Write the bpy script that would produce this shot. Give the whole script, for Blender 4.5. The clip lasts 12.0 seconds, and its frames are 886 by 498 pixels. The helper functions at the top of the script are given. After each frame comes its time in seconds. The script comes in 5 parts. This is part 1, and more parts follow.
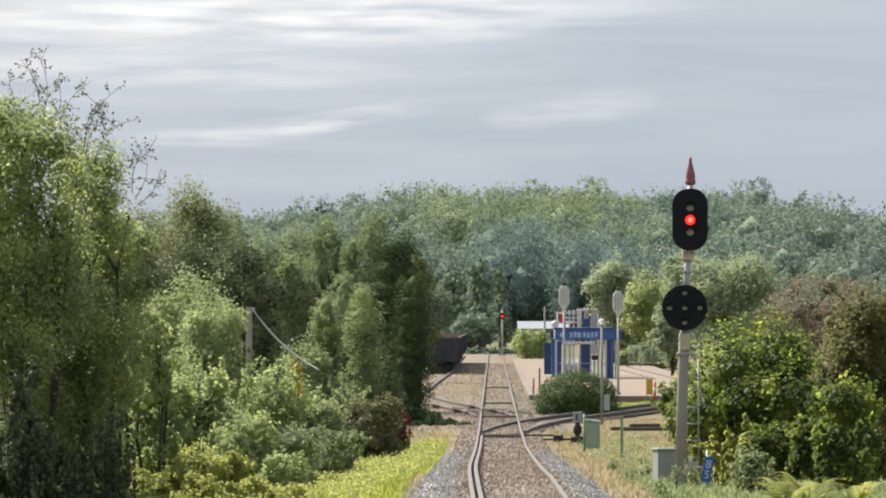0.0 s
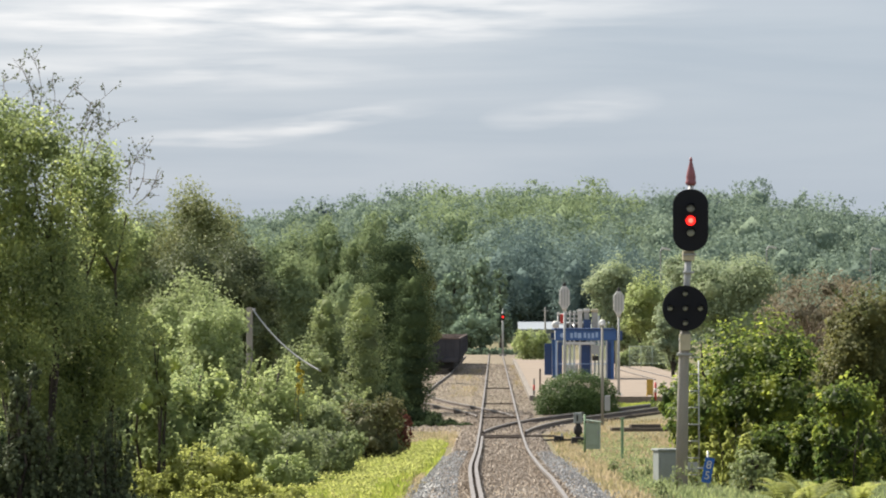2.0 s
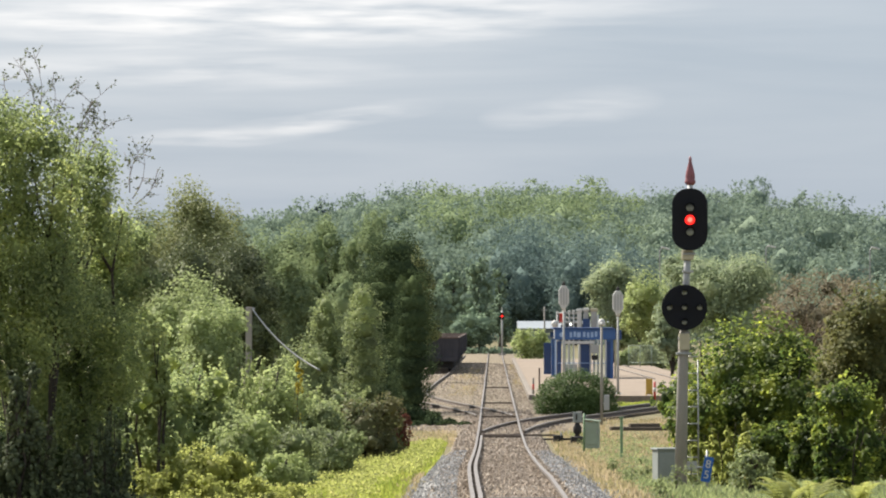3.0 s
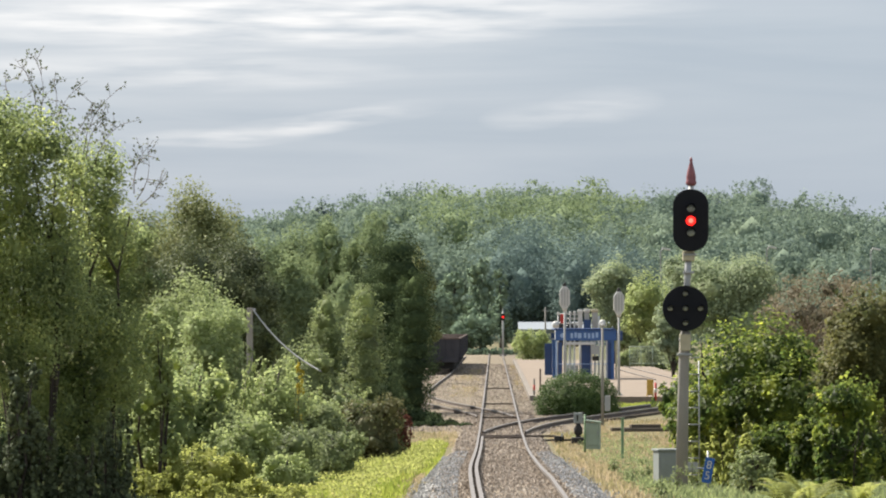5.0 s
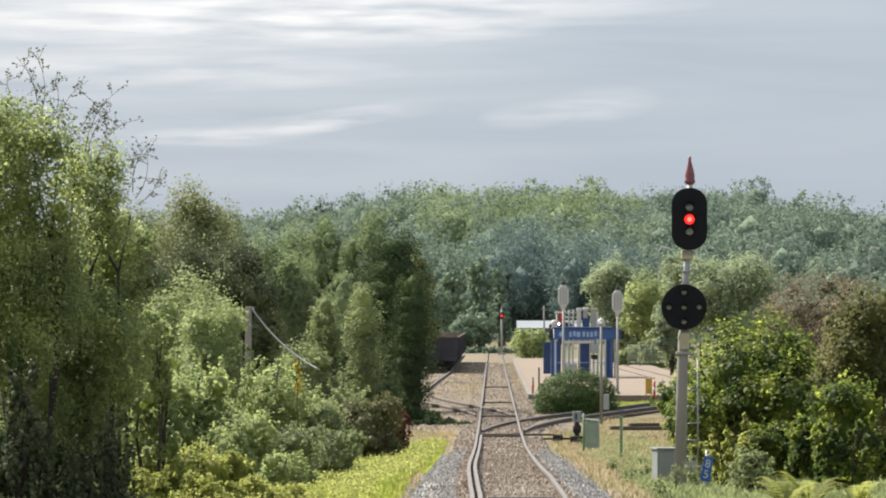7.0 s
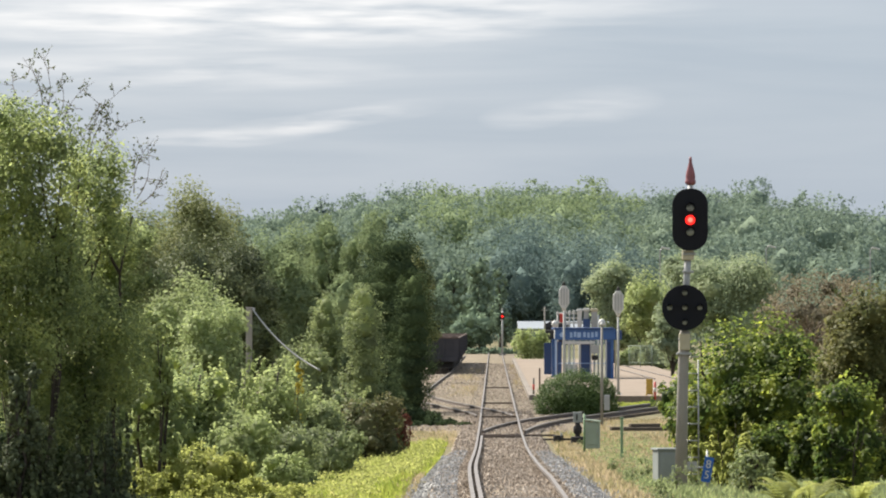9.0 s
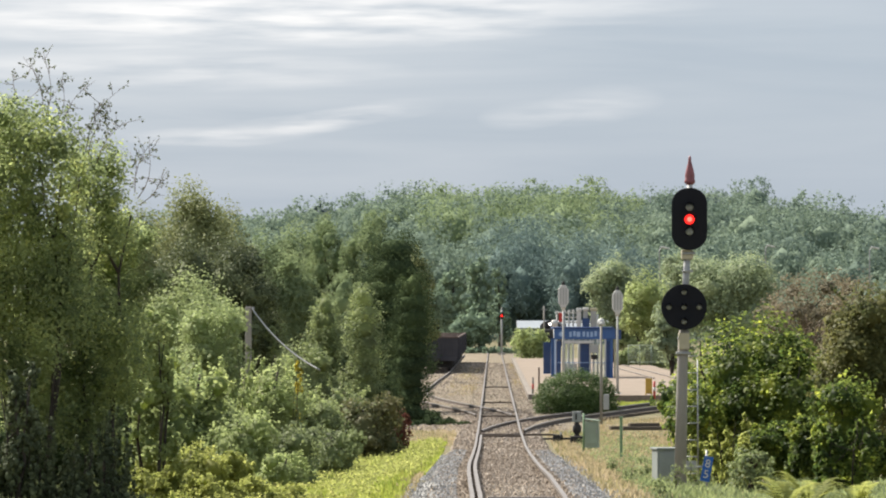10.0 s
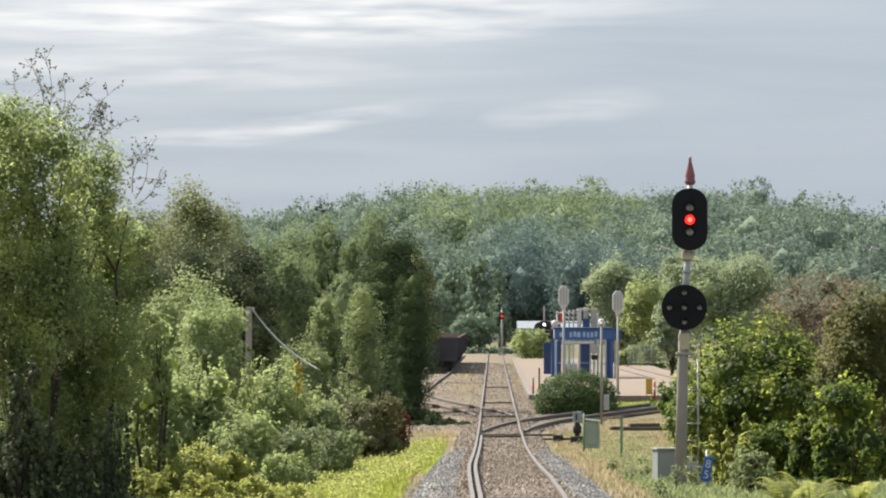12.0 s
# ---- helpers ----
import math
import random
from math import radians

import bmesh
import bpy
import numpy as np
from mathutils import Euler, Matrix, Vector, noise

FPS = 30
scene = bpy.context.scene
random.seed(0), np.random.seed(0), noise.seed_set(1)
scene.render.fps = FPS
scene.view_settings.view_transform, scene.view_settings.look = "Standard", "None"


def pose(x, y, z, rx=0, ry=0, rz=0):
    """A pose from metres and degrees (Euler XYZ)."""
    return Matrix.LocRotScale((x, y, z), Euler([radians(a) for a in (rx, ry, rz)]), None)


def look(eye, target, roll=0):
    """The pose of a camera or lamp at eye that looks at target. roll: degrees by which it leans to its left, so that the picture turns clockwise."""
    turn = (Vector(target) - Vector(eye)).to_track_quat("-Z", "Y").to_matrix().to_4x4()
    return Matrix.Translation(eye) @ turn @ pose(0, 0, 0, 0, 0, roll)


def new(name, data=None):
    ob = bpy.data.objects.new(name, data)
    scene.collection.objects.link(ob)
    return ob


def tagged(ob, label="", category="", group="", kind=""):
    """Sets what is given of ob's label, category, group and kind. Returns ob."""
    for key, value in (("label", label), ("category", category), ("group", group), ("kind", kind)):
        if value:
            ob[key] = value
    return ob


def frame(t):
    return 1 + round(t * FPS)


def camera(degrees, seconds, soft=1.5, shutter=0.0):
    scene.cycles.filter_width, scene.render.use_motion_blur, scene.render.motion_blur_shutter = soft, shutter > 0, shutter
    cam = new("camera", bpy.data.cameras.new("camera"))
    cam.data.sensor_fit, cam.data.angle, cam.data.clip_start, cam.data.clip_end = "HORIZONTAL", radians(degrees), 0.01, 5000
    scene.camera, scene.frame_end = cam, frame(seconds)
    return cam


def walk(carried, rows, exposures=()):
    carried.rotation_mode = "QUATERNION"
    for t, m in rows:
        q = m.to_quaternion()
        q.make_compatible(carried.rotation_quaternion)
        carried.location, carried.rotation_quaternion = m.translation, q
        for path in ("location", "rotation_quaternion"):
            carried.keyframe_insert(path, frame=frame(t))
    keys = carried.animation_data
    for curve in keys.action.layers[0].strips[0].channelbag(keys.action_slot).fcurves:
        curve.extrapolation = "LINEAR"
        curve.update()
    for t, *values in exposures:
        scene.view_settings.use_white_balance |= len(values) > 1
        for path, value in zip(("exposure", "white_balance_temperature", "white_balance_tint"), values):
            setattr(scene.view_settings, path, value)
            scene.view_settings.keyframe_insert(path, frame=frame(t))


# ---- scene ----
# The camera stands beside the line on a long lens and trembles a little in the wind.
cam = camera(9.957, 12.0, soft=2.0)
TREMBLE = ((0, 0, 0), (0.5, 0, 0), (1, 0, 0.5), (1.5, 0.3, 0.5), (2, 0.9, 1.1), (2.5, 0.2, 1.0), (3, -0.4, -0.3),
           (4, 0.4, 0.6), (5, 1.2, 1.3), (5.5, 1.2, 1.6), (6, 0.2, 0.4), (6.5, -0.5, -0.6), (7, -1.1, -1.1),
           (8, -0.4, -0.4), (9, 0.1, 0.0), (9.5, -0.2, -0.1), (10, -1.1, -1.1), (10.5, -0.4, -0.3),
           (11, -0.9, -0.8), (11.5, -0.5, -0.1), (12, -0.6, -0.5))
STEP = 0.00637  # degrees
walk(cam, [(t, pose(0, 0, 4.05, 90.7766 + b * STEP, 0, a * STEP)) for t, a, b in TREMBLE], exposures=[(0, 0.95), (12, 0.95)])

# ---- light ----
SUN_EL, SUN_AZ = 47.0, -47.0  # degrees; azimuth from +y towards +x


def make_world():
    w = bpy.data.worlds.new("sky")
    scene.world = w
    w.use_nodes = True
    nt = w.node_tree
    nt.nodes.clear()
    N, L = nt.nodes.new, nt.links.new
    out, bg = N("ShaderNodeOutputWorld"), N("ShaderNodeBackground")
    sky = N("ShaderNodeTexSky")
    sky.sky_type, sky.sun_disc = "NISHITA", False
    sky.sun_elevation, sky.sun_rotation = radians(SUN_EL), radians(SUN_AZ)
    sky.dust_density, sky.ozone_density = 2.0, 1.5
    tc = N("ShaderNodeTexCoord")
    # thin layered cloud: long flat streaks, brighter higher up
    mp = N("ShaderNodeMapping")
    mp.inputs["Scale"].default_value = (7, 7, 80)
    mp.inputs["Location"].default_value = (0.35, 0.0, 0.52)
    L(tc.outputs["Generated"], mp.inputs["Vector"])
    n1 = N("ShaderNodeTexNoise")
    n1.inputs["Scale"].default_value, n1.inputs["Detail"].default_value = 1.0, 6
    n1.inputs["Roughness"].default_value, n1.inputs["Distortion"].default_value = 0.5, 0.4
    L(mp.outputs[0], n1.inputs["Vector"])
    n2 = N("ShaderNodeTexNoise")
    mp2 = N("ShaderNodeMapping")
    mp2.inputs["Scale"].default_value = (14, 14, 190)
    L(tc.outputs["Generated"], mp2.inputs["Vector"])
    L(mp2.outputs[0], n2.inputs["Vector"])
    n2.inputs["Scale"].default_value, n2.inputs["Detail"].default_value = 1.0, 5
    n3 = N("ShaderNodeTexNoise")
    mp3 = N("ShaderNodeMapping")
    mp3.inputs["Scale"].default_value = (45, 45, 420)
    mp3.inputs["Rotation"].default_value = (0, radians(-4), 0)
    L(tc.outputs["Generated"], mp3.inputs["Vector"])
    L(mp3.outputs[0], n3.inputs["Vector"])
    n3.inputs["Scale"].default_value, n3.inputs["Detail"].default_value = 1.0, 7
    sep = N("ShaderNodeSeparateXYZ")
    L(tc.outputs["Generated"], sep.inputs[0])

    def math_node(op, a, b, clamp=False):
        m = N("ShaderNodeMath")
        m.operation, m.use_clamp = op, clamp
        for s, v in zip(m.inputs, (a, b)):
            if isinstance(v, (int, float)):
                s.default_value = v
            else:
                L(v, s)
        return m.outputs[0]

    def streak(x0, z0, hx, hz, slope):
        # one long cloud: 1 on its axis, 0 at its rim
        dx = math_node("SUBTRACT", sep.outputs["X"], x0)
        dz = math_node("SUBTRACT", math_node("SUBTRACT", sep.outputs["Z"], z0), math_node("MULTIPLY", dx, slope))
        a = math_node("DIVIDE", dx, hx)
        b = math_node("DIVIDE", math_node("ADD", dz, math_node("MULTIPLY", math_node("SUBTRACT", n1.outputs[0], 0.5), hz * 2.2)), hz)
        q = math_node("ADD", math_node("MULTIPLY", a, a), math_node("MULTIPLY", b, b))
        body = math_node("SUBTRACT", 1.0, q, True)
        torn = math_node("MULTIPLY", math_node("SUBTRACT", n3.outputs[0], 0.30), 3.0, True)
        return math_node("MULTIPLY", body, torn)

    up = math_node("MULTIPLY", math_node("SUBTRACT", sep.outputs["Z"], 0.018), 16.0, True)
    west = math_node("MULTIPLY", math_node("SUBTRACT", 0.09, sep.outputs["X"]), 5.0, True)
    lay = math_node("MULTIPLY", math_node("SUBTRACT", n1.outputs[0], 0.38), 2.6, True)
    lay = math_node("MULTIPLY", lay, math_node("ADD", math_node("MULTIPLY", math_node("MULTIPLY", up, west), 0.9), 0.12))
    fine = math_node("MULTIPLY", math_node("SUBTRACT", n2.outputs[0], 0.45), 0.3)
    lay = math_node("ADD", lay, math_node("MULTIPLY", fine, up))
    for args, k in (((-0.050, 0.0355, 0.014, 0.0020, 0.04), 0.30), ((-0.034, 0.0366, 0.018, 0.0026, 0.11), 0.34), ((-0.0205, 0.0388, 0.014, 0.0026, 0.15), 0.30),
                    ((-0.011, 0.0405, 0.012, 0.0028, 0.12), 0.16), ((0.0165, 0.0394, 0.010, 0.0034, 0.08), 0.22), ((0.030, 0.0412, 0.014, 0.0042, 0.10), 0.22),
                    ((-0.055, 0.0487, 0.050, 0.0045, 0.0), 0.36), ((-0.03, 0.0600, 0.085, 0.0065, 0.02), 0.7)):
        lay = math_node("ADD", lay, math_node("MULTIPLY", streak(*args), k))
    ramp = N("ShaderNodeValToRGB")
    e = ramp.color_ramp.elements
    e[0].position, e[0].color = 0.0, (3.0, 3.5, 4.15, 1)
    e[1].position, e[1].color = 1.0, (7.6, 7.45, 7.4, 1)
    L(lay, ramp.inputs[0])
    mix = N("ShaderNodeMix")
    mix.data_type = "RGBA"
    mix.inputs["Factor"].default_value = 0.88
    L(sky.outputs[0], mix.inputs["A"])
    L(ramp.outputs[0], mix.inputs["B"])
    L(mix.outputs["Result"], bg.inputs["Color"])
    bg.inputs["Strength"].default_value = 0.079
    L(bg.outputs[0], out.inputs["Surface"])


make_world()
sun = new("sun", bpy.data.lights.new("sun", "SUN"))
sun.data.energy, sun.data.angle, sun.data.color = 5.0, radians(0.8), (1.0, 0.93, 0.82)
ce = math.cos(radians(SUN_EL))
SUN_DIR = Vector((ce * math.sin(radians(SUN_AZ)), ce * math.cos(radians(SUN_AZ)), math.sin(radians(SUN_EL))))
sun.matrix_world = look(Vector((0, 0, 60)) + SUN_DIR * 50, (0, 0, 60))


# ---- materials ----
def base_mat(name):
    m = bpy.data.materials.new(name)
    m.use_nodes = True
    nt = m.node_tree
    nt.nodes.clear()
    return m, nt.nodes.new, nt.links.new


def ramp_node(N, L, fac, stops):
    r = N("ShaderNodeValToRGB")
    els = r.color_ramp.elements
    while len(els) < len(stops):
        els.new(0.5)
    for el, (p, c) in zip(els, stops):
        el.position, el.color = p, (*c, 1)
    L(fac, r.inputs[0])
    return r.outputs[0]


def surface(name, stops, scale=3.0, fine=40.0, rough=0.7, metal=0.0, bump=0.3, relief=0.01, spec=0.4, vary=0.0):
    """Two scales of variation: broad stains and fine grain with relief."""
    m, N, L = base_mat(name)
    out, b = N("ShaderNodeOutputMaterial"), N("ShaderNodeBsdfPrincipled")
    tc = N("ShaderNodeTexCoord")
    n1, n2 = N("ShaderNodeTexNoise"), N("ShaderNodeTexNoise")
    for n, s, d in ((n1, scale, 5), (n2, fine, 3)):
        n.inputs["Scale"].default_value, n.inputs["Detail"].default_value = s, d
        L(tc.outputs["Object"], n.inputs["Vector"])
    mx = N("ShaderNodeMath")
    mx.operation = "MULTIPLY_ADD"
    L(n2.outputs[0], mx.inputs[0])
    mx.inputs[1].default_value = 0.45
    add = N("ShaderNodeMath")
    add.operation = "MULTIPLY"
    L(n1.outputs[0], add.inputs[0])
    add.inputs[1].default_value = 0.55
    L(add.outputs[0], mx.inputs[2])
    fac = mx.outputs[0]
    if vary:
        oi = N("ShaderNodeNewGeometry")
        v = N("ShaderNodeMath")
        v.operation = "MULTIPLY_ADD"
        L(oi.outputs["Random Per Island"], v.inputs[0])
        v.inputs[1].default_value = vary
        sh = N("ShaderNodeMath")
        sh.operation = "SUBTRACT"
        L(fac, sh.inputs[0])
        sh.inputs[1].default_value = vary / 2
        L(sh.outputs[0], v.inputs[2])
        fac = v.outputs[0]
    L(ramp_node(N, L, fac, stops), b.inputs["Base Color"])
    b.inputs["Roughness"].default_value, b.inputs["Metallic"].default_value = rough, metal
    b.inputs["Specular IOR Level"].default_value = spec
    if bump:
        bp = N("ShaderNodeBump")
        bp.inputs["Strength"].default_value, bp.inputs["Distance"].default_value = bump, relief
        L(n2.outputs[0], bp.inputs["Height"])
        L(bp.outputs[0], b.inputs["Normal"])
    L(b.outputs[0], out.inputs["Surface"])
    return m


def shades(c, k=0.25):
    return ((0.3, tuple(v * (1 - k) for v in c)), (0.7, tuple(min(1, v * (1 + k)) for v in c)))


def leafage(name, cols, glow=0.35, rough=0.62, patch=0.6, spec=0.14):
    """Leaves: each its own shade, in drifts of lighter and darker tone; thin enough for sun to come through."""
    m, N, L = base_mat(name)
    out = N("ShaderNodeOutputMaterial")
    g, tc, n1 = N("ShaderNodeNewGeometry"), N("ShaderNodeTexCoord"), N("ShaderNodeTexNoise")
    n1.inputs["Scale"].default_value, n1.inputs["Detail"].default_value = patch, 3
    L(tc.outputs["Object"], n1.inputs["Vector"])
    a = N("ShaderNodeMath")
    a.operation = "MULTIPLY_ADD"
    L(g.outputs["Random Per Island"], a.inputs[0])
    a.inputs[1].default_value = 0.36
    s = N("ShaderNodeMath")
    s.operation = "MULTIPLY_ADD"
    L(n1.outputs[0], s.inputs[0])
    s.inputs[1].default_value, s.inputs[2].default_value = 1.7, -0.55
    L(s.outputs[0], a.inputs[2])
    cols = [(r, g, b * 1.12) for r, g, b in cols]  # blue raised in every leaf colour, for a thin haze
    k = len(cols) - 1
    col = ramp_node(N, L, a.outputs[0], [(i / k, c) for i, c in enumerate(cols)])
    b, t, mx = N("ShaderNodeBsdfPrincipled"), N("ShaderNodeBsdfTranslucent"), N("ShaderNodeMixShader")
    L(col, b.inputs["Base Color"])
    b.inputs["Roughness"].default_value, b.inputs["Specular IOR Level"].default_value = rough, spec
    hs = N("ShaderNodeHueSaturation")
    hs.inputs["Saturation"].default_value, hs.inputs["Value"].default_value = 1.0, 2.0
    L(col, hs.inputs["Color"])
    L(hs.outputs[0], t.inputs["Color"])
    mx.inputs[0].default_value = glow
    L(b.outputs[0], mx.inputs[1])
    L(t.outputs[0], mx.inputs[2])
    L(mx.outputs[0], out.inputs["Surface"])
    return m


def glowing(name, c, power):
    m, N, L = base_mat(name)
    out, e = N("ShaderNodeOutputMaterial"), N("ShaderNodeEmission")
    e.inputs["Color"].default_value, e.inputs["Strength"].default_value = (*c, 1), power
    L(e.outputs[0], out.inputs["Surface"])
    return m


def clear_glass(name, tint=(0.75, 0.85, 0.85)):
    m, N, L = base_mat(name)
    out, b = N("ShaderNodeOutputMaterial"), N("ShaderNodeBsdfPrincipled")
    b.inputs["Base Color"].default_value = (*tint, 1)
    b.inputs["Roughness"].default_value, b.inputs["Transmission Weight"].default_value = 0.05, 1.0
    b.inputs["IOR"].default_value = 1.1
    L(b.outputs[0], out.inputs["Surface"])
    return m


M = {}
M["robinia"] = leafage("robinia_leaf", ((0.072, 0.094, 0.042), (0.166, 0.206, 0.086), (0.283, 0.323, 0.117), (0.467, 0.475, 0.152)), 0.5, patch=1.1)
M["scrub"] = leafage("scrub_leaf", ((0.121, 0.143, 0.059), (0.229, 0.273, 0.105), (0.307, 0.354, 0.138), (0.416, 0.450, 0.176)), 0.42, patch=0.9)
M["willow"] = leafage("willow_leaf", ((0.138, 0.163, 0.070), (0.230, 0.271, 0.112), (0.302, 0.357, 0.146), (0.389, 0.442, 0.176)), 0.3)
# dark green cedar, lowered further: its shaded side put into the colour
M["cedar"] = leafage("shaded_cedar_leaf", ((0.029, 0.044, 0.024), (0.050, 0.073, 0.033), (0.073, 0.102, 0.041), (0.105, 0.136, 0.050)), 0.15, 0.9, spec=0.03)
M["cedarbright"] = leafage("clipped_leaf", ((0.032, 0.055, 0.018), (0.070, 0.110, 0.032), (0.120, 0.170, 0.048)), 0.25, patch=0.9)
M["vine"] = leafage("vine_leaf", ((0.083, 0.100, 0.049), (0.165, 0.199, 0.085), (0.265, 0.312, 0.124), (0.435, 0.483, 0.180)), 0.3, patch=1.2)
# dark pine leaf, also painting shade onto the locust saplings and grass
M["dark"] = leafage("pine_and_shade_leaf", ((0.042, 0.054, 0.033), (0.089, 0.110, 0.053), (0.149, 0.175, 0.075), (0.239, 0.255, 0.099)), 0.15)
M["twigleaf"] = leafage("thin_twig_leaf", ((0.055, 0.068, 0.036), (0.095, 0.110, 0.055), (0.150, 0.162, 0.075)), 0.3)
M["gold_oak"] = leafage("gold_oak_leaf", ((0.093, 0.111, 0.049), (0.162, 0.183, 0.072), (0.221, 0.241, 0.092), (0.295, 0.299, 0.112)), 0.25, patch=0.3)
# oak greyed and paled: haze put into the leaf colour
M["haze_oak"] = leafage("hazy_oak_leaf", ((0.148, 0.186, 0.108), (0.215, 0.262, 0.143), (0.276, 0.322, 0.166), (0.346, 0.377, 0.193)), 0.3, patch=0.25)
# cedar colour paled for sunlight on the upper cedars; serves other trees too
M["suncedar"] = leafage("sunlit_cedar_leaf", ((0.119, 0.158, 0.084), (0.185, 0.236, 0.114), (0.244, 0.297, 0.138), (0.303, 0.348, 0.158)), 0.22, 0.9, patch=0.5, spec=0.03)
# yellowed and brightened: sunlight on low growth put into the leaf colour
M["sunny"] = leafage("sunny_leaf", ((0.124, 0.143, 0.039), (0.214, 0.237, 0.061), (0.296, 0.309, 0.087), (0.362, 0.349, 0.113)), 0.5, patch=0.9)
# lit copy of the hill leaf, with sun and haze in its colour
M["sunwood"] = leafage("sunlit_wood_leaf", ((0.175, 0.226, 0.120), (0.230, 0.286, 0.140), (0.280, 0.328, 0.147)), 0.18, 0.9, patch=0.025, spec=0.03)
# darkest stops stand in for deep shade, the brightest for sunlit tips
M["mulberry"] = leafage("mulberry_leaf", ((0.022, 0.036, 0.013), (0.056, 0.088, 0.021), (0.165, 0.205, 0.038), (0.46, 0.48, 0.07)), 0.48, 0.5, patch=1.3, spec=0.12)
M["olive"] = leafage("olive_leaf", ((0.038, 0.047, 0.016), (0.088, 0.101, 0.034), (0.141, 0.141, 0.048), (0.215, 0.202, 0.068)), 0.3)
M["brown"] = leafage("dry_leaf", ((0.087, 0.091, 0.054), (0.145, 0.131, 0.076), (0.204, 0.168, 0.100), (0.189, 0.214, 0.091)), 0.25)
M["russet"] = leafage("russet_leaf", ((0.050, 0.064, 0.028), (0.092, 0.106, 0.040), (0.140, 0.132, 0.055), (0.20, 0.205, 0.075)), 0.25)
M["red"] = leafage("red_leaf", ((0.075, 0.030, 0.018), (0.128, 0.048, 0.030), (0.165, 0.075, 0.045)), 0.25)
# these four far leaf colours are paled and blued to stand in for haze
M["hillwood"] = leafage("hazy_hill_leaf", ((0.130, 0.176, 0.134), (0.175, 0.229, 0.161), (0.212, 0.267, 0.173), (0.243, 0.301, 0.179)), 0.15, 0.9, patch=0.025, spec=0.03)
M["pinewood"] = leafage("hazy_pinewood_leaf", ((0.073, 0.098, 0.097), (0.096, 0.126, 0.118), (0.118, 0.151, 0.129)), 0.12, 0.9, patch=0.03, spec=0.03)
M["hazepine"] = leafage("hazy_pine_needles", ((0.118, 0.165, 0.142), (0.155, 0.213, 0.173), (0.191, 0.251, 0.192)), 0.12, 0.9, patch=0.05, spec=0.03)
M["farwood"] = leafage("hazy_far_leaf", ((0.145, 0.198, 0.137), (0.201, 0.266, 0.162), (0.276, 0.341, 0.182)), 0.15, 0.9, patch=0.1, spec=0.03)
M["golden"] = leafage("goldenrod_flower", ((0.30, 0.27, 0.04), (0.45, 0.38, 0.05), (0.55, 0.46, 0.06)), 0.3)
M["grass"] = leafage("grass_blade", ((0.092, 0.125, 0.025), (0.180, 0.224, 0.037), (0.255, 0.290, 0.051), (0.317, 0.308, 0.079)), 0.45, patch=0.7)
M["hay"] = leafage("dry_grass_blade", ((0.132, 0.144, 0.048), (0.264, 0.228, 0.108), (0.360, 0.288, 0.168), (0.396, 0.312, 0.192)), 0.35, patch=0.5)
M["bark"] = surface("bark", shades((0.055, 0.045, 0.036), 0.4), 4, 40, 0.9, bump=0.8, relief=0.02)
M["twig"] = surface("twig", shades((0.16, 0.12, 0.085), 0.3), 4, 40, 0.9)
M["soil"] = surface("soil", ((0.3, (0.078, 0.082, 0.027)), (0.5, (0.133, 0.117, 0.055)), (0.7, (0.187, 0.148, 0.086))), 0.35, 6, 0.95, bump=0.6, relief=0.05)
M["forest"] = surface("forest_floor", shades((0.05, 0.06, 0.03), 0.3), 0.1, 2, 0.95)
M["gravel"] = surface("ballast_bed", ((0.3, (0.115, 0.090, 0.055)), (0.5, (0.190, 0.155, 0.105)), (0.7, (0.25, 0.21, 0.155))), 0.5, 14, 0.95, bump=1.0, relief=0.05)
M["stone"] = surface("ballast_stone", ((0.2, (0.165, 0.126, 0.092)), (0.5, (0.315, 0.255, 0.198)), (0.8, (0.46, 0.395, 0.33))), 0.5, 30, 0.9, bump=0.3, vary=0.7)
M["greystone"] = surface("grey_stone", ((0.2, (0.19, 0.186, 0.18)), (0.5, (0.33, 0.326, 0.32)), (0.8, (0.48, 0.475, 0.47))), 0.5, 30, 0.9, bump=0.3, vary=0.7)
# rust, darkened to stand in for shade below the rail heads
M["railside"] = surface("shaded_rusty_steel", ((0.3, (0.060, 0.046, 0.038)), (0.7, (0.125, 0.098, 0.080))), 2, 50, 0.8)
M["railtop"] = surface("worn_steel", ((0.3, (0.165, 0.148, 0.135)), (0.7, (0.26, 0.236, 0.22))), 1.5, 40, 0.5, 0.25, bump=0.1)
M["sleeper"] = surface("weathered_sleeper", shades((0.101, 0.082, 0.062), 0.35), 2, 25, 0.9)
M["concrete"] = surface("concrete", shades((0.281, 0.265, 0.242), 0.16), 1.2, 45, 0.85, bump=0.25)
M["black"] = surface("black_paint", shades((0.011, 0.012, 0.016), 0.2), 2, 60, 0.75, bump=0.1, spec=0.2)
M["cream"] = surface("cream_paint", shades((0.429, 0.390, 0.281), 0.15), 6, 60, 0.6, bump=0.1)
M["white"] = surface("white_paint", shades((0.562, 0.562, 0.546), 0.1), 2, 40, 0.55, bump=0.05)
M["palegrey"] = surface("pale_grey_paint", shades((0.359, 0.367, 0.359), 0.12), 2, 40, 0.6, bump=0.05)
M["galv"] = surface("galvanised_steel", shades((0.328, 0.335, 0.335), 0.2), 4, 40, 0.5, 0.5, bump=0.1)
M["blue"] = surface("blue_paint", shades((0.045, 0.115, 0.30), 0.2), 2, 40, 0.5, bump=0.05)
M["navy"] = surface("navy_panel", shades((0.025, 0.06, 0.17), 0.2), 2, 40, 0.4, bump=0.05)
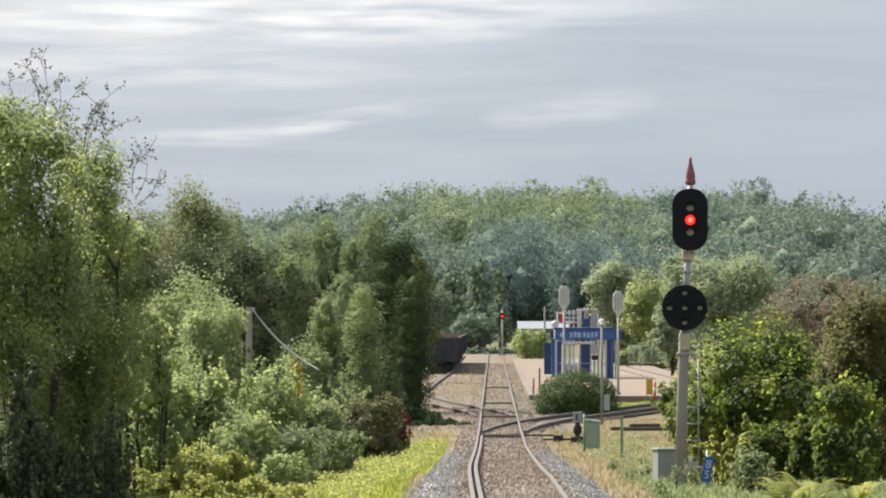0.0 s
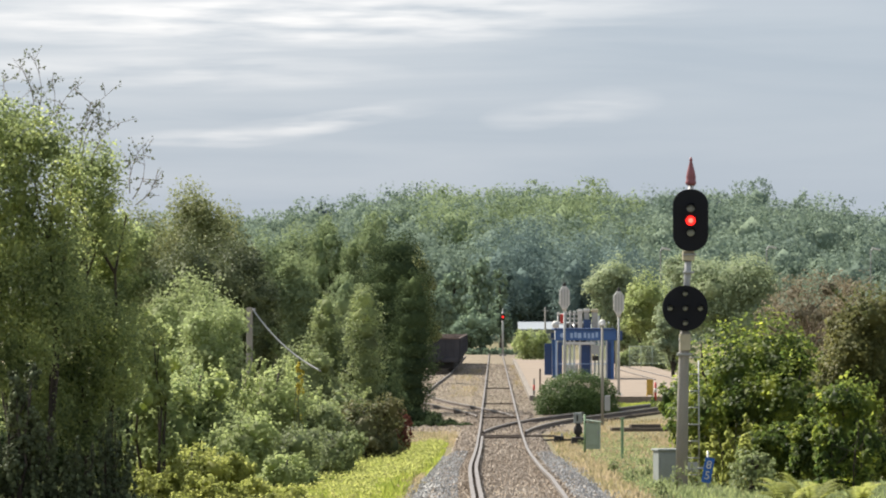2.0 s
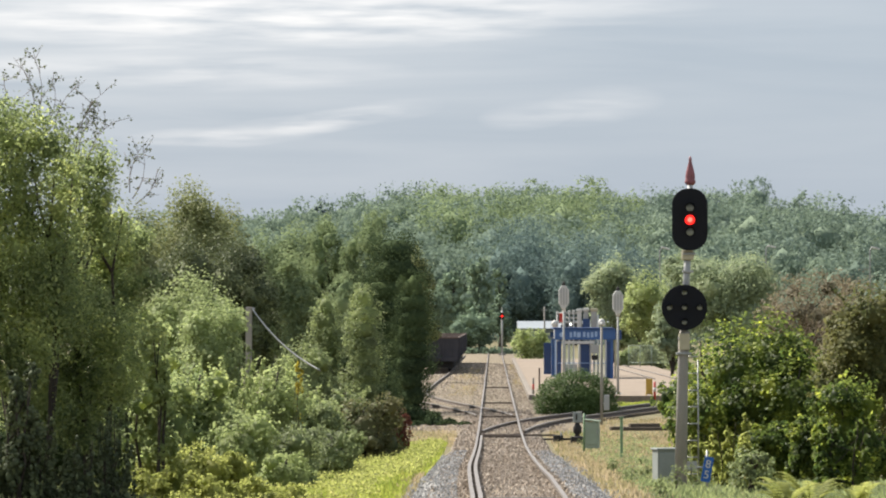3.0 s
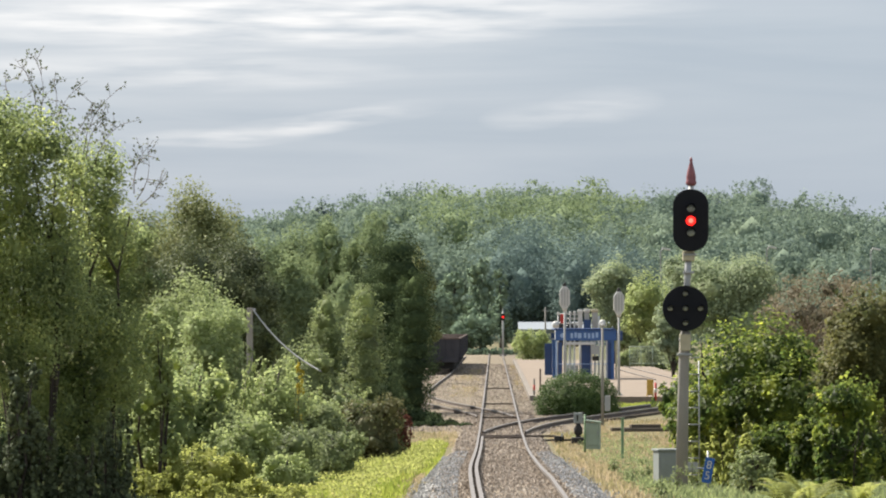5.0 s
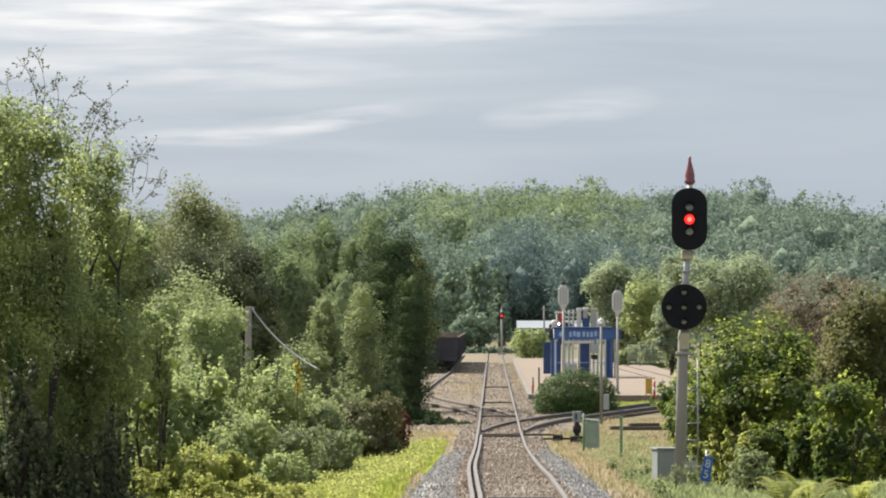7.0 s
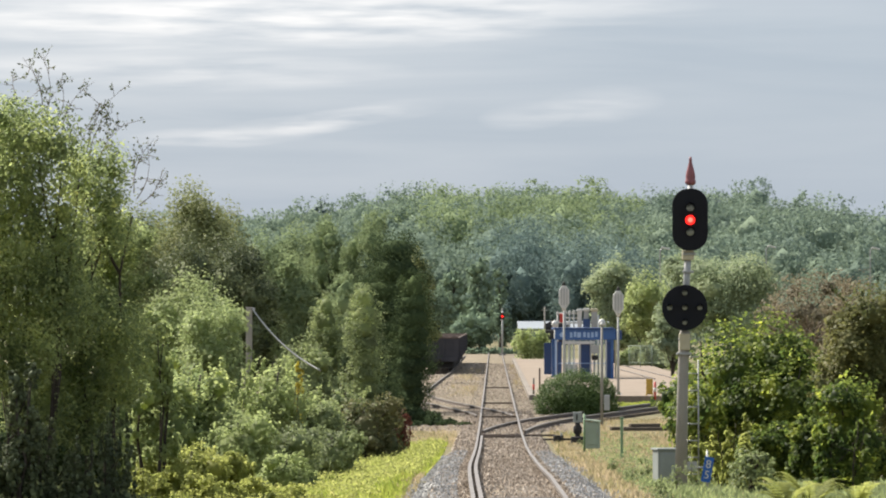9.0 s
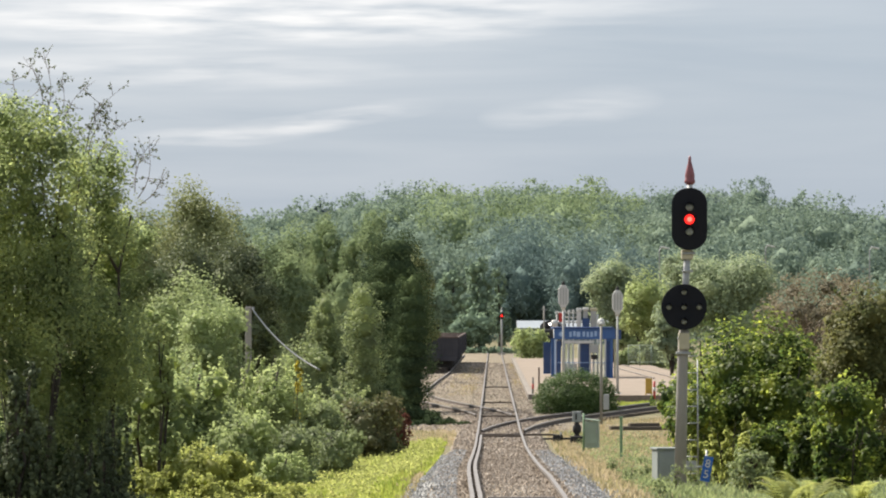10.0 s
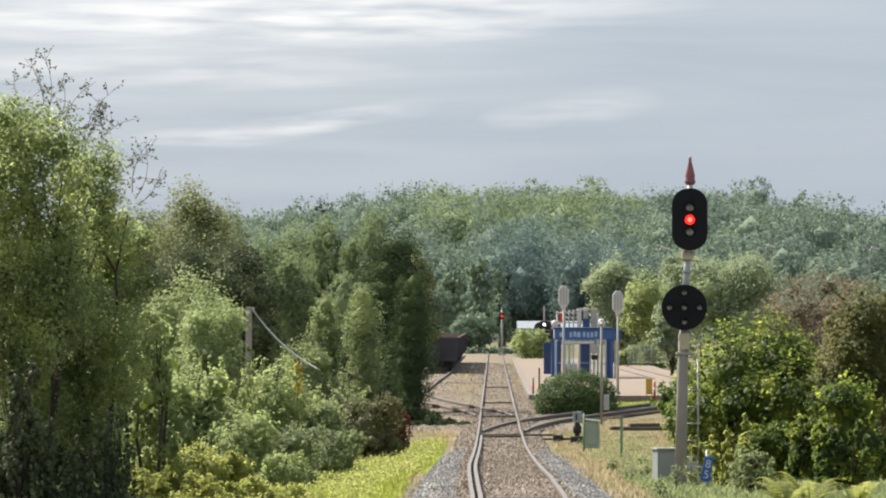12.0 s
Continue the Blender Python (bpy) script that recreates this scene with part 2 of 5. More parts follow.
M["signblue"] = surface("sign_blue", shades((0.02, 0.11, 0.40), 0.1), 2, 40, 0.5, bump=0.0)
M["paleblue"] = surface("pale_blue_paint", shades((0.30, 0.42, 0.62), 0.12), 2, 40, 0.5, bump=0.05)
M["maroon"] = surface("maroon_paint", shades((0.24, 0.085, 0.095), 0.3), 5, 30, 0.55, bump=0.1)
M["redpaint"] = surface("red_paint", shades((0.45, 0.05, 0.04), 0.15), 5, 60, 0.55, bump=0.1)
M["yellow"] = surface("yellow_paint", shades((0.45, 0.29, 0.05), 0.2), 5, 60, 0.55, bump=0.1)
M["mint"] = surface("pale_green_paint", shades((0.27, 0.33, 0.255), 0.14), 3, 50, 0.6, bump=0.1)
M["green"] = surface("green_paint", shades((0.17, 0.27, 0.15), 0.18), 3, 50, 0.6, bump=0.1)
M["steelgrey"] = surface("grey_cabinet_paint", shades((0.257, 0.281, 0.273), 0.12), 3, 50, 0.55, bump=0.1)
M["wagon"] = surface("grimy_wagon_paint", ((0.3, (0.030, 0.031, 0.040)), (0.7, (0.062, 0.060, 0.068))), 0.8, 20, 0.8, bump=0.3)
M["rust"] = surface("rust", ((0.3, (0.07, 0.05, 0.045)), (0.7, (0.15, 0.11, 0.09))), 1, 20, 0.9, bump=0.3)
M["paving"] = surface("sandy_paving", ((0.3, (0.165, 0.130, 0.098)), (0.7, (0.265, 0.212, 0.165))), 0.35, 6, 0.9, bump=0.2)
M["kerb"] = surface("kerb_concrete", shades((0.20, 0.175, 0.15), 0.2), 1, 20, 0.9)
M["roof"] = surface("pale_sheet_roof", shades((0.25, 0.28, 0.31), 0.12), 0.3, 8, 0.6, bump=0.1)
M["wallgrey"] = surface("shed_wall", shades((0.234, 0.281, 0.296), 0.12), 0.5, 8, 0.8)
M["lens"] = surface("frosted_lens", shades((0.234, 0.250, 0.234), 0.15), 20, 90, 0.25, bump=0.0)
M["rubber"] = surface("dark_rubber", shades((0.03, 0.028, 0.026), 0.2), 8, 60, 0.8)
M["loco"] = surface("loco_paint", shades((0.035, 0.035, 0.04), 0.2), 1, 30, 0.6)
M["lit_red"] = glowing("lit_red_lens", (1.0, 0.02, 0.015), 1.5)
M["lit_core"] = glowing("lit_red_core", (1.0, 0.10, 0.07), 2.0)
M["lit_white"] = glowing("lit_headlamp", (1.0, 0.97, 0.9), 5.0)
M["glass"] = clear_glass("clear_glass")


# ---- building helpers ----
def mesh_from(bm, name, *mats):
    me = bpy.data.meshes.new(name)
    bm.to_mesh(me)
    bm.free()
    for m in mats:
        me.materials.append(M[m])
    return me


def part(name, bm, material, parent, label=""):
    ob = new(name, mesh_from(bm, name, *(material if isinstance(material, tuple) else (material,))))
    ob.parent = parent
    return tagged(ob, label)


def empty(name, x, y, z, label, category, group="", turn=0, kind=""):
    e = new(name)
    e.empty_display_size = 0.2
    e.matrix_basis = pose(x, y, z, 0, 0, turn)
    return tagged(e, label, category, group, kind)


def add_box(bm, x, y, z, sx, sy, sz, bevel=0.0, m=None):
    """A box centred at x, y with its foot at z."""
    r = bmesh.ops.create_cube(bm, size=1.0, matrix=Matrix.Translation((x, y, z + sz / 2)) @ Matrix.Diagonal((sx, sy, sz, 1)))
    vs = r["verts"]
    if m:
        bmesh.ops.transform(bm, matrix=m, verts=vs)
    if bevel:
        es = list({e for v in vs for e in v.link_edges})
        bmesh.ops.bevel(bm, geom=es, offset=bevel, segments=2, profile=0.5, affect="EDGES")


def box(x, y, z, sx, sy, sz, bevel=0.01, m=None):
    bm = bmesh.new()
    add_box(bm, x, y, z, sx, sy, sz, bevel, m)
    return bm


def add_tube(bm, pts, radii, sides=8, smooth=True):
    """A round bar along points, with a radius at each."""
    rings = []
    for i, p in enumerate(pts):
        p = Vector(p)
        d = Vector(pts[min(i + 1, len(pts) - 1)]) - Vector(pts[max(i - 1, 0)])
        q = d.to_track_quat("Z", "Y")
        rings.append([bm.verts.new(p + q @ Vector((radii[i] * math.cos(a), radii[i] * math.sin(a), 0)))
                      for a in (2 * math.pi * k / sides for k in range(sides))])
    for a, b in zip(rings, rings[1:]):
        for k in range(sides):
            f = bm.faces.new((a[k], a[(k + 1) % sides], b[(k + 1) % sides], b[k]))
            f.smooth = smooth
    bm.faces.new(rings[0][::-1])
    bm.faces.new(rings[-1])


def tube(pts, radii, sides=10):
    bm = bmesh.new()
    add_tube(bm, pts, radii if isinstance(radii, (list, tuple)) else [radii] * len(pts), sides)
    return bm


def lathe(profile, sides=20):
    """A turned piece about z: (radius, height) from foot to top."""
    return tube([(0, 0, h) for r, h in profile], [r for r, h in profile], sides)


def plate(outline, depth, bevel=0.01):
    """A flat outline in x, z with thickness towards +y, edges eased."""
    bm = bmesh.new()
    f = bm.faces.new([bm.verts.new((x, 0, z)) for x, z in outline])
    ex = bmesh.ops.extrude_face_region(bm, geom=[f])
    bmesh.ops.translate(bm, verts=[v for v in ex["geom"] if isinstance(v, bmesh.types.BMVert)], vec=(0, depth, 0))
    bmesh.ops.recalc_face_normals(bm, faces=bm.faces)
    if bevel:
        bmesh.ops.bevel(bm, geom=[e for e in bm.edges if abs(e.verts[0].co.y - e.verts[1].co.y) < 1e-6], offset=bevel, segments=1, affect="EDGES")
    return bm


def shifted(bm, x, y, z, rx=0, ry=0, rz=0):
    bmesh.ops.transform(bm, matrix=pose(x, y, z, rx, ry, rz), verts=bm.verts)
    return bm


def smooth_noise(p, s, seed=0.0):
    return noise.noise(Vector((p[0] * s + seed, p[1] * s - seed, p[2] * s if len(p) > 2 else seed)))


def ball_template(divisions):
    bm = bmesh.new()
    bmesh.ops.create_icosphere(bm, subdivisions=divisions, radius=1.0)
    bm.verts.ensure_lookup_table()
    v = np.array([tuple(a.co) for a in bm.verts])
    f = np.array([[a.index for a in b.verts] for b in bm.faces], dtype=np.int32)
    bm.free()
    return v, f


BALL, BALL_COARSE = ball_template(2), ball_template(1)


def lumps(u, ph):
    """Swellings and hollows of a lobe in the directions u, by its own phases."""
    return np.sin(u[:, 0] * 5 + ph[:, 0]) * np.sin(u[:, 2] * 6 + ph[:, 1]) + 0.6 * np.sin(u[:, 1] * 9 + u[:, 2] * 8 + ph[:, 2])


def leaf_mesh(name, pts, nrm, size, rng, width=0.42, mat="scrub", mass=None, sides=4):
    """Many leaves as one mesh: a folded lozenge at each point, over the dense inner mass (vertices, triangles) of the crown."""
    n = len(pts)
    nrm = nrm / (np.linalg.norm(nrm, axis=1, keepdims=True) + 1e-9)
    t = rng.normal(size=(n, 3))
    t -= nrm * (t * nrm).sum(1, keepdims=True)
    t /= np.linalg.norm(t, axis=1, keepdims=True) + 1e-9
    b = np.cross(nrm, t)
    s = (np.asarray(size) * rng.uniform(0.6, 1.35, n))[:, None]
    fold = nrm * s * 0.12
    v = np.stack((pts - t * s * 0.5, pts + b * s * width + fold, pts + t * s * 0.5, pts - b * s * width + fold), 1).reshape(-1, 3)
    if sides == 3:
        v = np.stack((pts - t * s * 0.5, pts + b * s * width + t * s * 0.2, pts - b * s * width + t * s * 0.4), 1).reshape(-1, 3)
    loops = np.arange(sides * n, dtype=np.int32)
    starts = np.arange(0, sides * n, sides, dtype=np.int32)
    if mass is not None:
        mv, mf = mass
        v = np.concatenate((v, mv))
        loops = np.concatenate((loops, (mf + sides * n).ravel().astype(np.int32)))
        starts = np.concatenate((starts, np.arange(sides * n, sides * n + 3 * len(mf), 3, dtype=np.int32)))
    me = bpy.data.meshes.new(name)
    me.vertices.add(len(v))
    me.vertices.foreach_set("co", v.astype(np.float32).ravel())
    me.loops.add(len(loops))
    me.loops.foreach_set("vertex_index", loops)
    me.polygons.add(len(starts))
    me.polygons.foreach_set("loop_start", starts)
    me.update(calc_edges=True)
    me.materials.append(M[mat])
    return me


def crown(blobs, count, rng, per=14, clump=0.12, up=0.5, shell=0.35, rough=0.3, wild=0.75, heart=0.6, spray=0.3, coarse=False, seal=0.72):
    """Leaf points in sprays over the outside of uneven lobes, and the dense mass within them.
    blobs: x, y, z, rx, ry, rz. clump: spread of a spray, as a share of the lobe. heart: size of the mass in each lobe."""
    blobs = np.array(blobs, float)
    phase = rng.uniform(0, 6.28, (len(blobs), 3))
    area = blobs[:, 3] * blobs[:, 5]
    k = max(1, count // per)
    m = int(k * 2.4)
    which = rng.choice(len(blobs), m, p=area / area.sum())
    u = rng.normal(size=(m, 3))
    u /= np.linalg.norm(u, axis=1, keepdims=True)
    r = np.minimum(1.04, (1 - shell * rng.random(m) ** 1.6) * (1 + rough * 0.5 * lumps(u, phase[which])))
    c = blobs[which, :3] + u * blobs[which, 3:] * r[:, None]
    # what lies deep in a neighbouring lobe is never seen
    deep = np.full(m, 9.0)
    for i, b in enumerate(blobs):
        q = np.sqrt((((c - b[:3]) / b[3:]) ** 2).sum(1))
        deep = np.where(which == i, deep, np.minimum(deep, q))
    order = np.argsort(deep < seal, kind="stable")[:k]
    which, u, c = which[order], u[order], c[order]
    spread = np.clip(rng.normal(size=(k * per, 3)), -1.7, 1.7)
    p = np.repeat(c, per, 0) + spread * np.minimum(np.repeat(blobs[which, 3:], per, 0) * clump, spray)
    nn = np.repeat(u, per, 0) * 0.8 + rng.normal(size=(k * per, 3)) * wild
    nn[:, 2] += up
    bv, bf = BALL_COARSE if coarse or len(blobs) > 24 else BALL
    vs, fs = [], []
    for i, b in enumerate(blobs[:1] if coarse else blobs):
        w = heart * (1 + rough * 0.5 * lumps(bv, np.repeat(phase[i:i + 1], len(bv), 0)) + rng.normal(0, 0.05, len(bv)))
        vs.append(b[:3] + bv * b[3:] * w[:, None])
        fs.append(bf + i * len(bv))
    return p, nn, (np.concatenate(vs), np.concatenate(fs))


# ---- ground and line ----
def lerp(x, xs, ys):
    return float(np.interp(x, xs, ys))


RISE = ((0, 60, 83, 95, 112, 135, 153, 185, 5000), (1.0, 1.06, 1.14, 1.1, 0.84, 0.45, 0.2, 0.0, 0.0))


def line_z(y):
    """Height of the rail heads along the line: a hump before the station."""
    return lerp(y, *RISE)


def line_x(y):
    near = np.clip((118 - y) / 35, 0, 1)
    return 0.24 + 0.00985 * y + 0.19 * near * near


def ground_z(x, y):
    """The land: the line's formation, a ditch and low banks beside it, and far hills."""
    d = x - line_x(y)
    z = line_z(y) - 0.28
    near = 1 - lerp(y, (160, 205), (0, 1))
    z += near * (-0.25 * lerp(d, (2.2, 4.5), (0, 1)) - 0.22 * lerp(-d, (2.2, 3.6), (0, 1)) + 0.35 * lerp(-d, (4.5, 9), (0, 1)))
    z += 0.05 * smooth_noise((x, y, 0), 0.35) * near
    far = lerp(y, (700, 1000), (0, 1))
    if far:
        z += far * 0.5
    return z


def make_ground():
    ys = [-60, -20, 0, 20, 40] + list(np.arange(60, 240, 2.0)) + list(np.geomspace(240, 4800, 40))
    xs = [-3500, -1200, -500, -220, -100, -50] + list(np.arange(-26, 30, 0.7)) + [50, 100, 220, 500, 1200, 3500]
    vs = [(x, y, ground_z(x, y)) for y in ys for x in xs]
    w = len(xs)
    fs = [(j * w + i, j * w + i + 1, (j + 1) * w + i + 1, (j + 1) * w + i) for j in range(len(ys) - 1) for i in range(w - 1)]
    me = bpy.data.meshes.new("ground")
    me.from_pydata(vs, [], fs)
    for p in me.polygons:
        p.use_smooth = True
    me.materials.append(M["soil"])
    tagged(new("ground", me), "sandy soil with patches of grass beside the line", "ground", kind="structure")


make_ground()

# the station yard: bare gravel between the sidings
def strip(name, west, x1, y0, y1, dz, material, label, category, edge=0.35, step=3.0, ease=0):
    """A raised bed along the line, between two offsets from its centre, with sloped sides."""
    bm = bmesh.new()
    rows = []
    n = max(2, int((y1 - y0) / step))
    for i in range(n + 1):
        y = y0 + (y1 - y0) * i / n
        c, z = line_x(y), line_z(y) - 0.2 * lerp(y, (y0 - 1, y0 + 14), (ease, 0))
        x0 = west if not ease else lerp(y, (185, 245), (-1.8, west))
        w = 0.12 * smooth_noise((y, west, 0), 0.4)
        rows.append([bm.verts.new((c + a, y, z + b)) for a, b in
                     ((x0 - edge + w, dz - 0.42), (x0 + w, dz), (x0 * 0.5 + x1 * 0.5, dz + 0.01), (x1 + w, dz), (x1 + edge + w, dz - 0.42))])
    for a, b in zip(rows, rows[1:]):
        for k in range(4):
            bm.faces.new((a[k], a[k + 1], b[k + 1], b[k])).smooth = True
    ob = new(name, mesh_from(bm, name, material))
    return tagged(ob, label, category, kind="structure")


strip("ballast", -1.4, 1.4, 60, 200, -0.14, "gravel", "pale brown crushed-stone ballast under the main line", "ballast", 0.6)
strip("yard", -7.5, 3.3, 185, 600, -0.165, "gravel", "pale brown gravel yard between the sidings", "gravel yard", 0.6, ease=1)


def stones(name, y0, y1, a0, a1, n, size, material, label, seed, flat=None):
    """Loose ballast: lumpy little stones strewn over a strip."""
    rng = np.random.default_rng(seed)
    base = np.array([(1, 0, 0), (-1, 0, 0), (0, 1, 0), (0, -1, 0), (0, 0, 1), (0, 0, -1)], float)
    tri = np.array([(0, 2, 4), (2, 1, 4), (1, 3, 4), (3, 0, 4)])
    y = y0 + (y1 - y0) * rng.random(n)
    a = a0 + (a1 - a0) * rng.random(n)
    x = line_x(y) + a
    bed = np.interp(y, *RISE) - 0.14 - 0.42 / 0.6 * np.clip(np.abs(a) - 1.4, 0, 0.6)
    bed = np.maximum(bed, np.interp(y, *RISE) - 0.29 - 0.06 * np.clip(np.abs(a) - 1.6, 0, 1))
    if flat is not None:
        bed = np.interp(y, *RISE) + flat
    s = size * rng.uniform(0.5, 1.4, n)
    v = base[None] * s[:, None, None] * rng.uniform(0.55, 1.2, (n, 6, 1))
    ang = rng.uniform(0, 6.28, n)
    c, sn = np.cos(ang)[:, None], np.sin(ang)[:, None]
    tilt = rng.uniform(-0.6, 0.6, n)[:, None]
    vx, vy, vz = v[..., 0] * c - v[..., 1] * sn, v[..., 0] * sn + v[..., 1] * c, v[..., 2]
    vx, vz = vx + tilt * vz, vz - tilt * vx * 0.5
    out = np.stack((vx + x[:, None], vy + y[:, None], vz + (bed + s * 0.05)[:, None]), -1).reshape(-1, 3)
    f = (tri[None] + 6 * np.arange(n)[:, None, None]).reshape(-1, 3)
    me = bpy.data.meshes.new(name)
    me.from_pydata(out.tolist(), [], f.tolist())
    me.materials.append(M[material])
    tagged(new(name, me), label, "gravel", kind="stuff")


stones("ballast_stones", 76, 135, -1.5, 1.5, 22000, 0.037, "stone", "loose tan crushed stones between the rails", 3)
stones("ballast_stones_far", 135, 230, -1.5, 1.5, 10000, 0.05, "stone", "loose tan crushed stones between the rails", 4)
stones("shoulder_stones_west", 80, 150, -2.0, -1.0, 10000, 0.045, "greystone", "loose grey crushed stones on the ballast shoulder", 5)
stones("shoulder_stones_east", 80, 150, 1.0, 2.0, 10000, 0.045, "greystone", "loose grey crushed stones on the ballast shoulder", 6)

stones("yard_stones", 190, 300, -5.0, 2.6, 13000, 0.045, "stone", "loose tan gravel of the station yard", 7, flat=-0.17)
stones("yard_stones_far", 300, 470, -6.0, 1.7, 8000, 0.06, "stone", "loose tan gravel of the station yard", 8, flat=-0.17)

RAIL = ((-0.036, 0), (0.036, 0), (0.036, -0.05), (0.010, -0.062), (0.010, -0.13), (0.065, -0.15), (0.065, -0.165),
        (-0.065, -0.165), (-0.065, -0.15), (-0.010, -0.13), (-0.010, -0.062), (-0.036, -0.05))


def rail(parent, path):
    """One rail swept along (x, y, z) points of its head's centre."""
    bm = bmesh.new()
    rings = []
    for i, p in enumerate(path):
        d = Vector(path[min(i + 1, len(path) - 1)]) - Vector(path[max(i - 1, 0)])
        side = Vector((d.y, -d.x, 0)).normalized()
        rings.append([bm.verts.new(Vector(p) + side * a + Vector((0, 0, b))) for a, b in RAIL])
    for a, b in zip(rings, rings[1:]):
        for k in range(12):
            f = bm.faces.new((a[k], a[(k + 1) % 12], b[(k + 1) % 12], b[k]))
            f.material_index = 1 if k in (0, 1, 11) else 0
    bm.faces.new(rings[0])
    bm.faces.new(rings[-1][::-1])
    bmesh.ops.recalc_face_normals(bm, faces=bm.faces)
    return part("rail", bm, ("railside", "railtop"), parent)


def offset_path(centre, off, y0, y1, step=2.0):
    n = int((y1 - y0) / step)
    pts = []
    for i in range(n + 1):
        y = y0 + (y1 - y0) * i / n
        x, s = centre(y), (centre(y + 0.5) - centre(y - 0.5))
        k = 1 / math.hypot(1, s)
        pts.append((x + off * k, y - off * s * k, line_z(y)))
    return pts


GAUGE = 0.755


LOOP = ((206, 214, 230, 246, 256, 270, 284, 330, 380, 700), (0.0, 0.1, 1.42, 2.9, 3.75, 4.5, 4.72, 4.5, 4.18, 4.0))


def west_x(y):
    """Centre of the siding that leaves to the west."""
    return line_x(y) - sum(lerp(y + k, *LOOP) for k in (-8, -4, 0, 4, 8)) / 5 if y > 214 else line_x(y) - lerp(y, (206, 214), (0, 0.25))


def east_x(y):
    """Centre of the branch that leaves to the east."""
    t = max(0.0, y - 174)
    return line_x(y) + 0.0021 * min(t, 40) ** 2 + 0.168 * max(0.0, t - 40)


main_track = empty("main_track", line_x(60), 60, 1.0, "weathered single railway track with worn steel rails", "railway track", kind="structure")
main_track.matrix_basis = Matrix()
for s in (-GAUGE, GAUGE):
    rail(main_track, offset_path(line_x, s, 62, 600))
rail(main_track, offset_path(line_x, -GAUGE + 0.13, 70, 172))
west_track = empty("siding_track", 0, 0, 0, "rusty siding track curving away from the main line", "railway track", kind="structure")
for s in (-GAUGE, GAUGE):
    rail(west_track, [(x, y, z + 0.004) for x, y, z in offset_path(west_x, s, 212, 560)])
east_track = empty("branch_track", 0, 0, 0, "weathered branch track curving away behind the bushes", "railway track", kind="structure")
for s in (-GAUGE, GAUGE):
    rail(east_track, [(x, y, z + 0.008) for x, y, z in offset_path(east_x, s, 182, 262)])


for x in (13.72, 15.16):
    rail(east_track, [(x - 0.002 * (y - 340), y, 0.13) for y in range(330, 440, 10)])


def cross_bars():
    """Stretcher bars and point rodding between the rails of the turnouts."""
    for y, x0, x1, w in ((83.4, -0.5, 0.62, 0.11), (173, -0.8, 0.8, 0.14), (176, -0.75, 1.9, 0.12), (212, -0.8, 0.8, 0.14), (246, -0.7, 0.7, 0.14), (300, -0.7, 0.7, 0.2)):
        part("stretcher_bar", box(line_x(y) + (x0 + x1) / 2, y, line_z(y) - 0.1, x1 - x0, w, 0.07, 0.015), "railside" if y > 100 else "railtop", main_track)
    for y0, y1, off in ((176, 181, -0.68), (176, 181, 0.68)):
        for i in range(6):
            y = y0 + (y1 - y0) * i / 5
            part("slide_chair", box(line_x(y) + off, y, line_z(y) - 0.17, 0.3, 0.2, 0.1, 0.01), "railside", main_track)


cross_bars()


def sleepers():
    bm = box(0, 0, -0.2, 2.4, 0.24, 0.2, 0.012)
    me = mesh_from(bm, "sleeper", "sleeper")
    for track, centre, y0, y1, step in ((main_track, line_x, 176, 290, 0.62), (east_track, east_x, 198, 255, 0.62)):
        y = y0
        while y < y1:
            ob = new("sleeper", me)
            ob.parent = track
            a = -math.degrees(math.atan(centre(y + 0.5) - centre(y - 0.5)))
            ob.matrix_basis = pose(centre(y), y, line_z(y) - 0.17 + 0.012 * random.random(), 0, 0, a)
            y += step


def paving():
    """Low platform paving beside the main line, with a kerb, and its continuation across the yard."""
    for name, a0, a1, y0, y1 in (("platform_paving", 1.9, 13.0, 260.36, 495.0),):
        bm = bmesh.new()
        n = 24
        rows = []
        for i in range(n + 1):
            y = y0 + (y1 - y0) * i / n
            rows.append([bm.verts.new((line_x(y) + a, y, z)) for a, z in ((a0, -0.3), (a0, 0.06), (a1, 0.06), (a1, -0.3))])
        for a, b in zip(rows, rows[1:]):
            for k in range(3):
                bm.faces.new((a[k], a[k + 1], b[k + 1], b[k]))
        bm.faces.new(rows[0])
        bm.faces.new(rows[-1][::-1])
        bmesh.ops.recalc_face_normals(bm, faces=bm.faces)
        pav = tagged(new(name, mesh_from(bm, name, "paving")), "low sandy-pink paved station platform", "platform", kind="structure")
        kb = mesh_from(box(0, 0, 0, 0.3, 1.96, 0.42, 0.03), "kerb_stone", "kerb")
        y = y0 + 1
        while y < y1:
            k = new("kerb_stone", kb)
            k.parent = pav
            k.matrix_basis = pose(line_x(y) + a0 - 0.16, y, -0.32 + 0.02 * random.random(), 0, 0, -0.56)
            y += 2.0


paving()


# ---- things beside the line ----
def stadium(w, h, r, n=8):
    """Outline of an upright plate with round ends."""
    pts = []
    for cx, cz, a0 in ((w / 2 - r, h / 2 - r, 0), (-w / 2 + r, h / 2 - r, 90), (-w / 2 + r, -h / 2 + r, 180), (w / 2 - r, -h / 2 + r, 270)):
        pts += [(cx + r * math.cos(radians(a0 + 90 * k / n)), cz + r * math.sin(radians(a0 + 90 * k / n))) for k in range(n + 1)]
    return pts


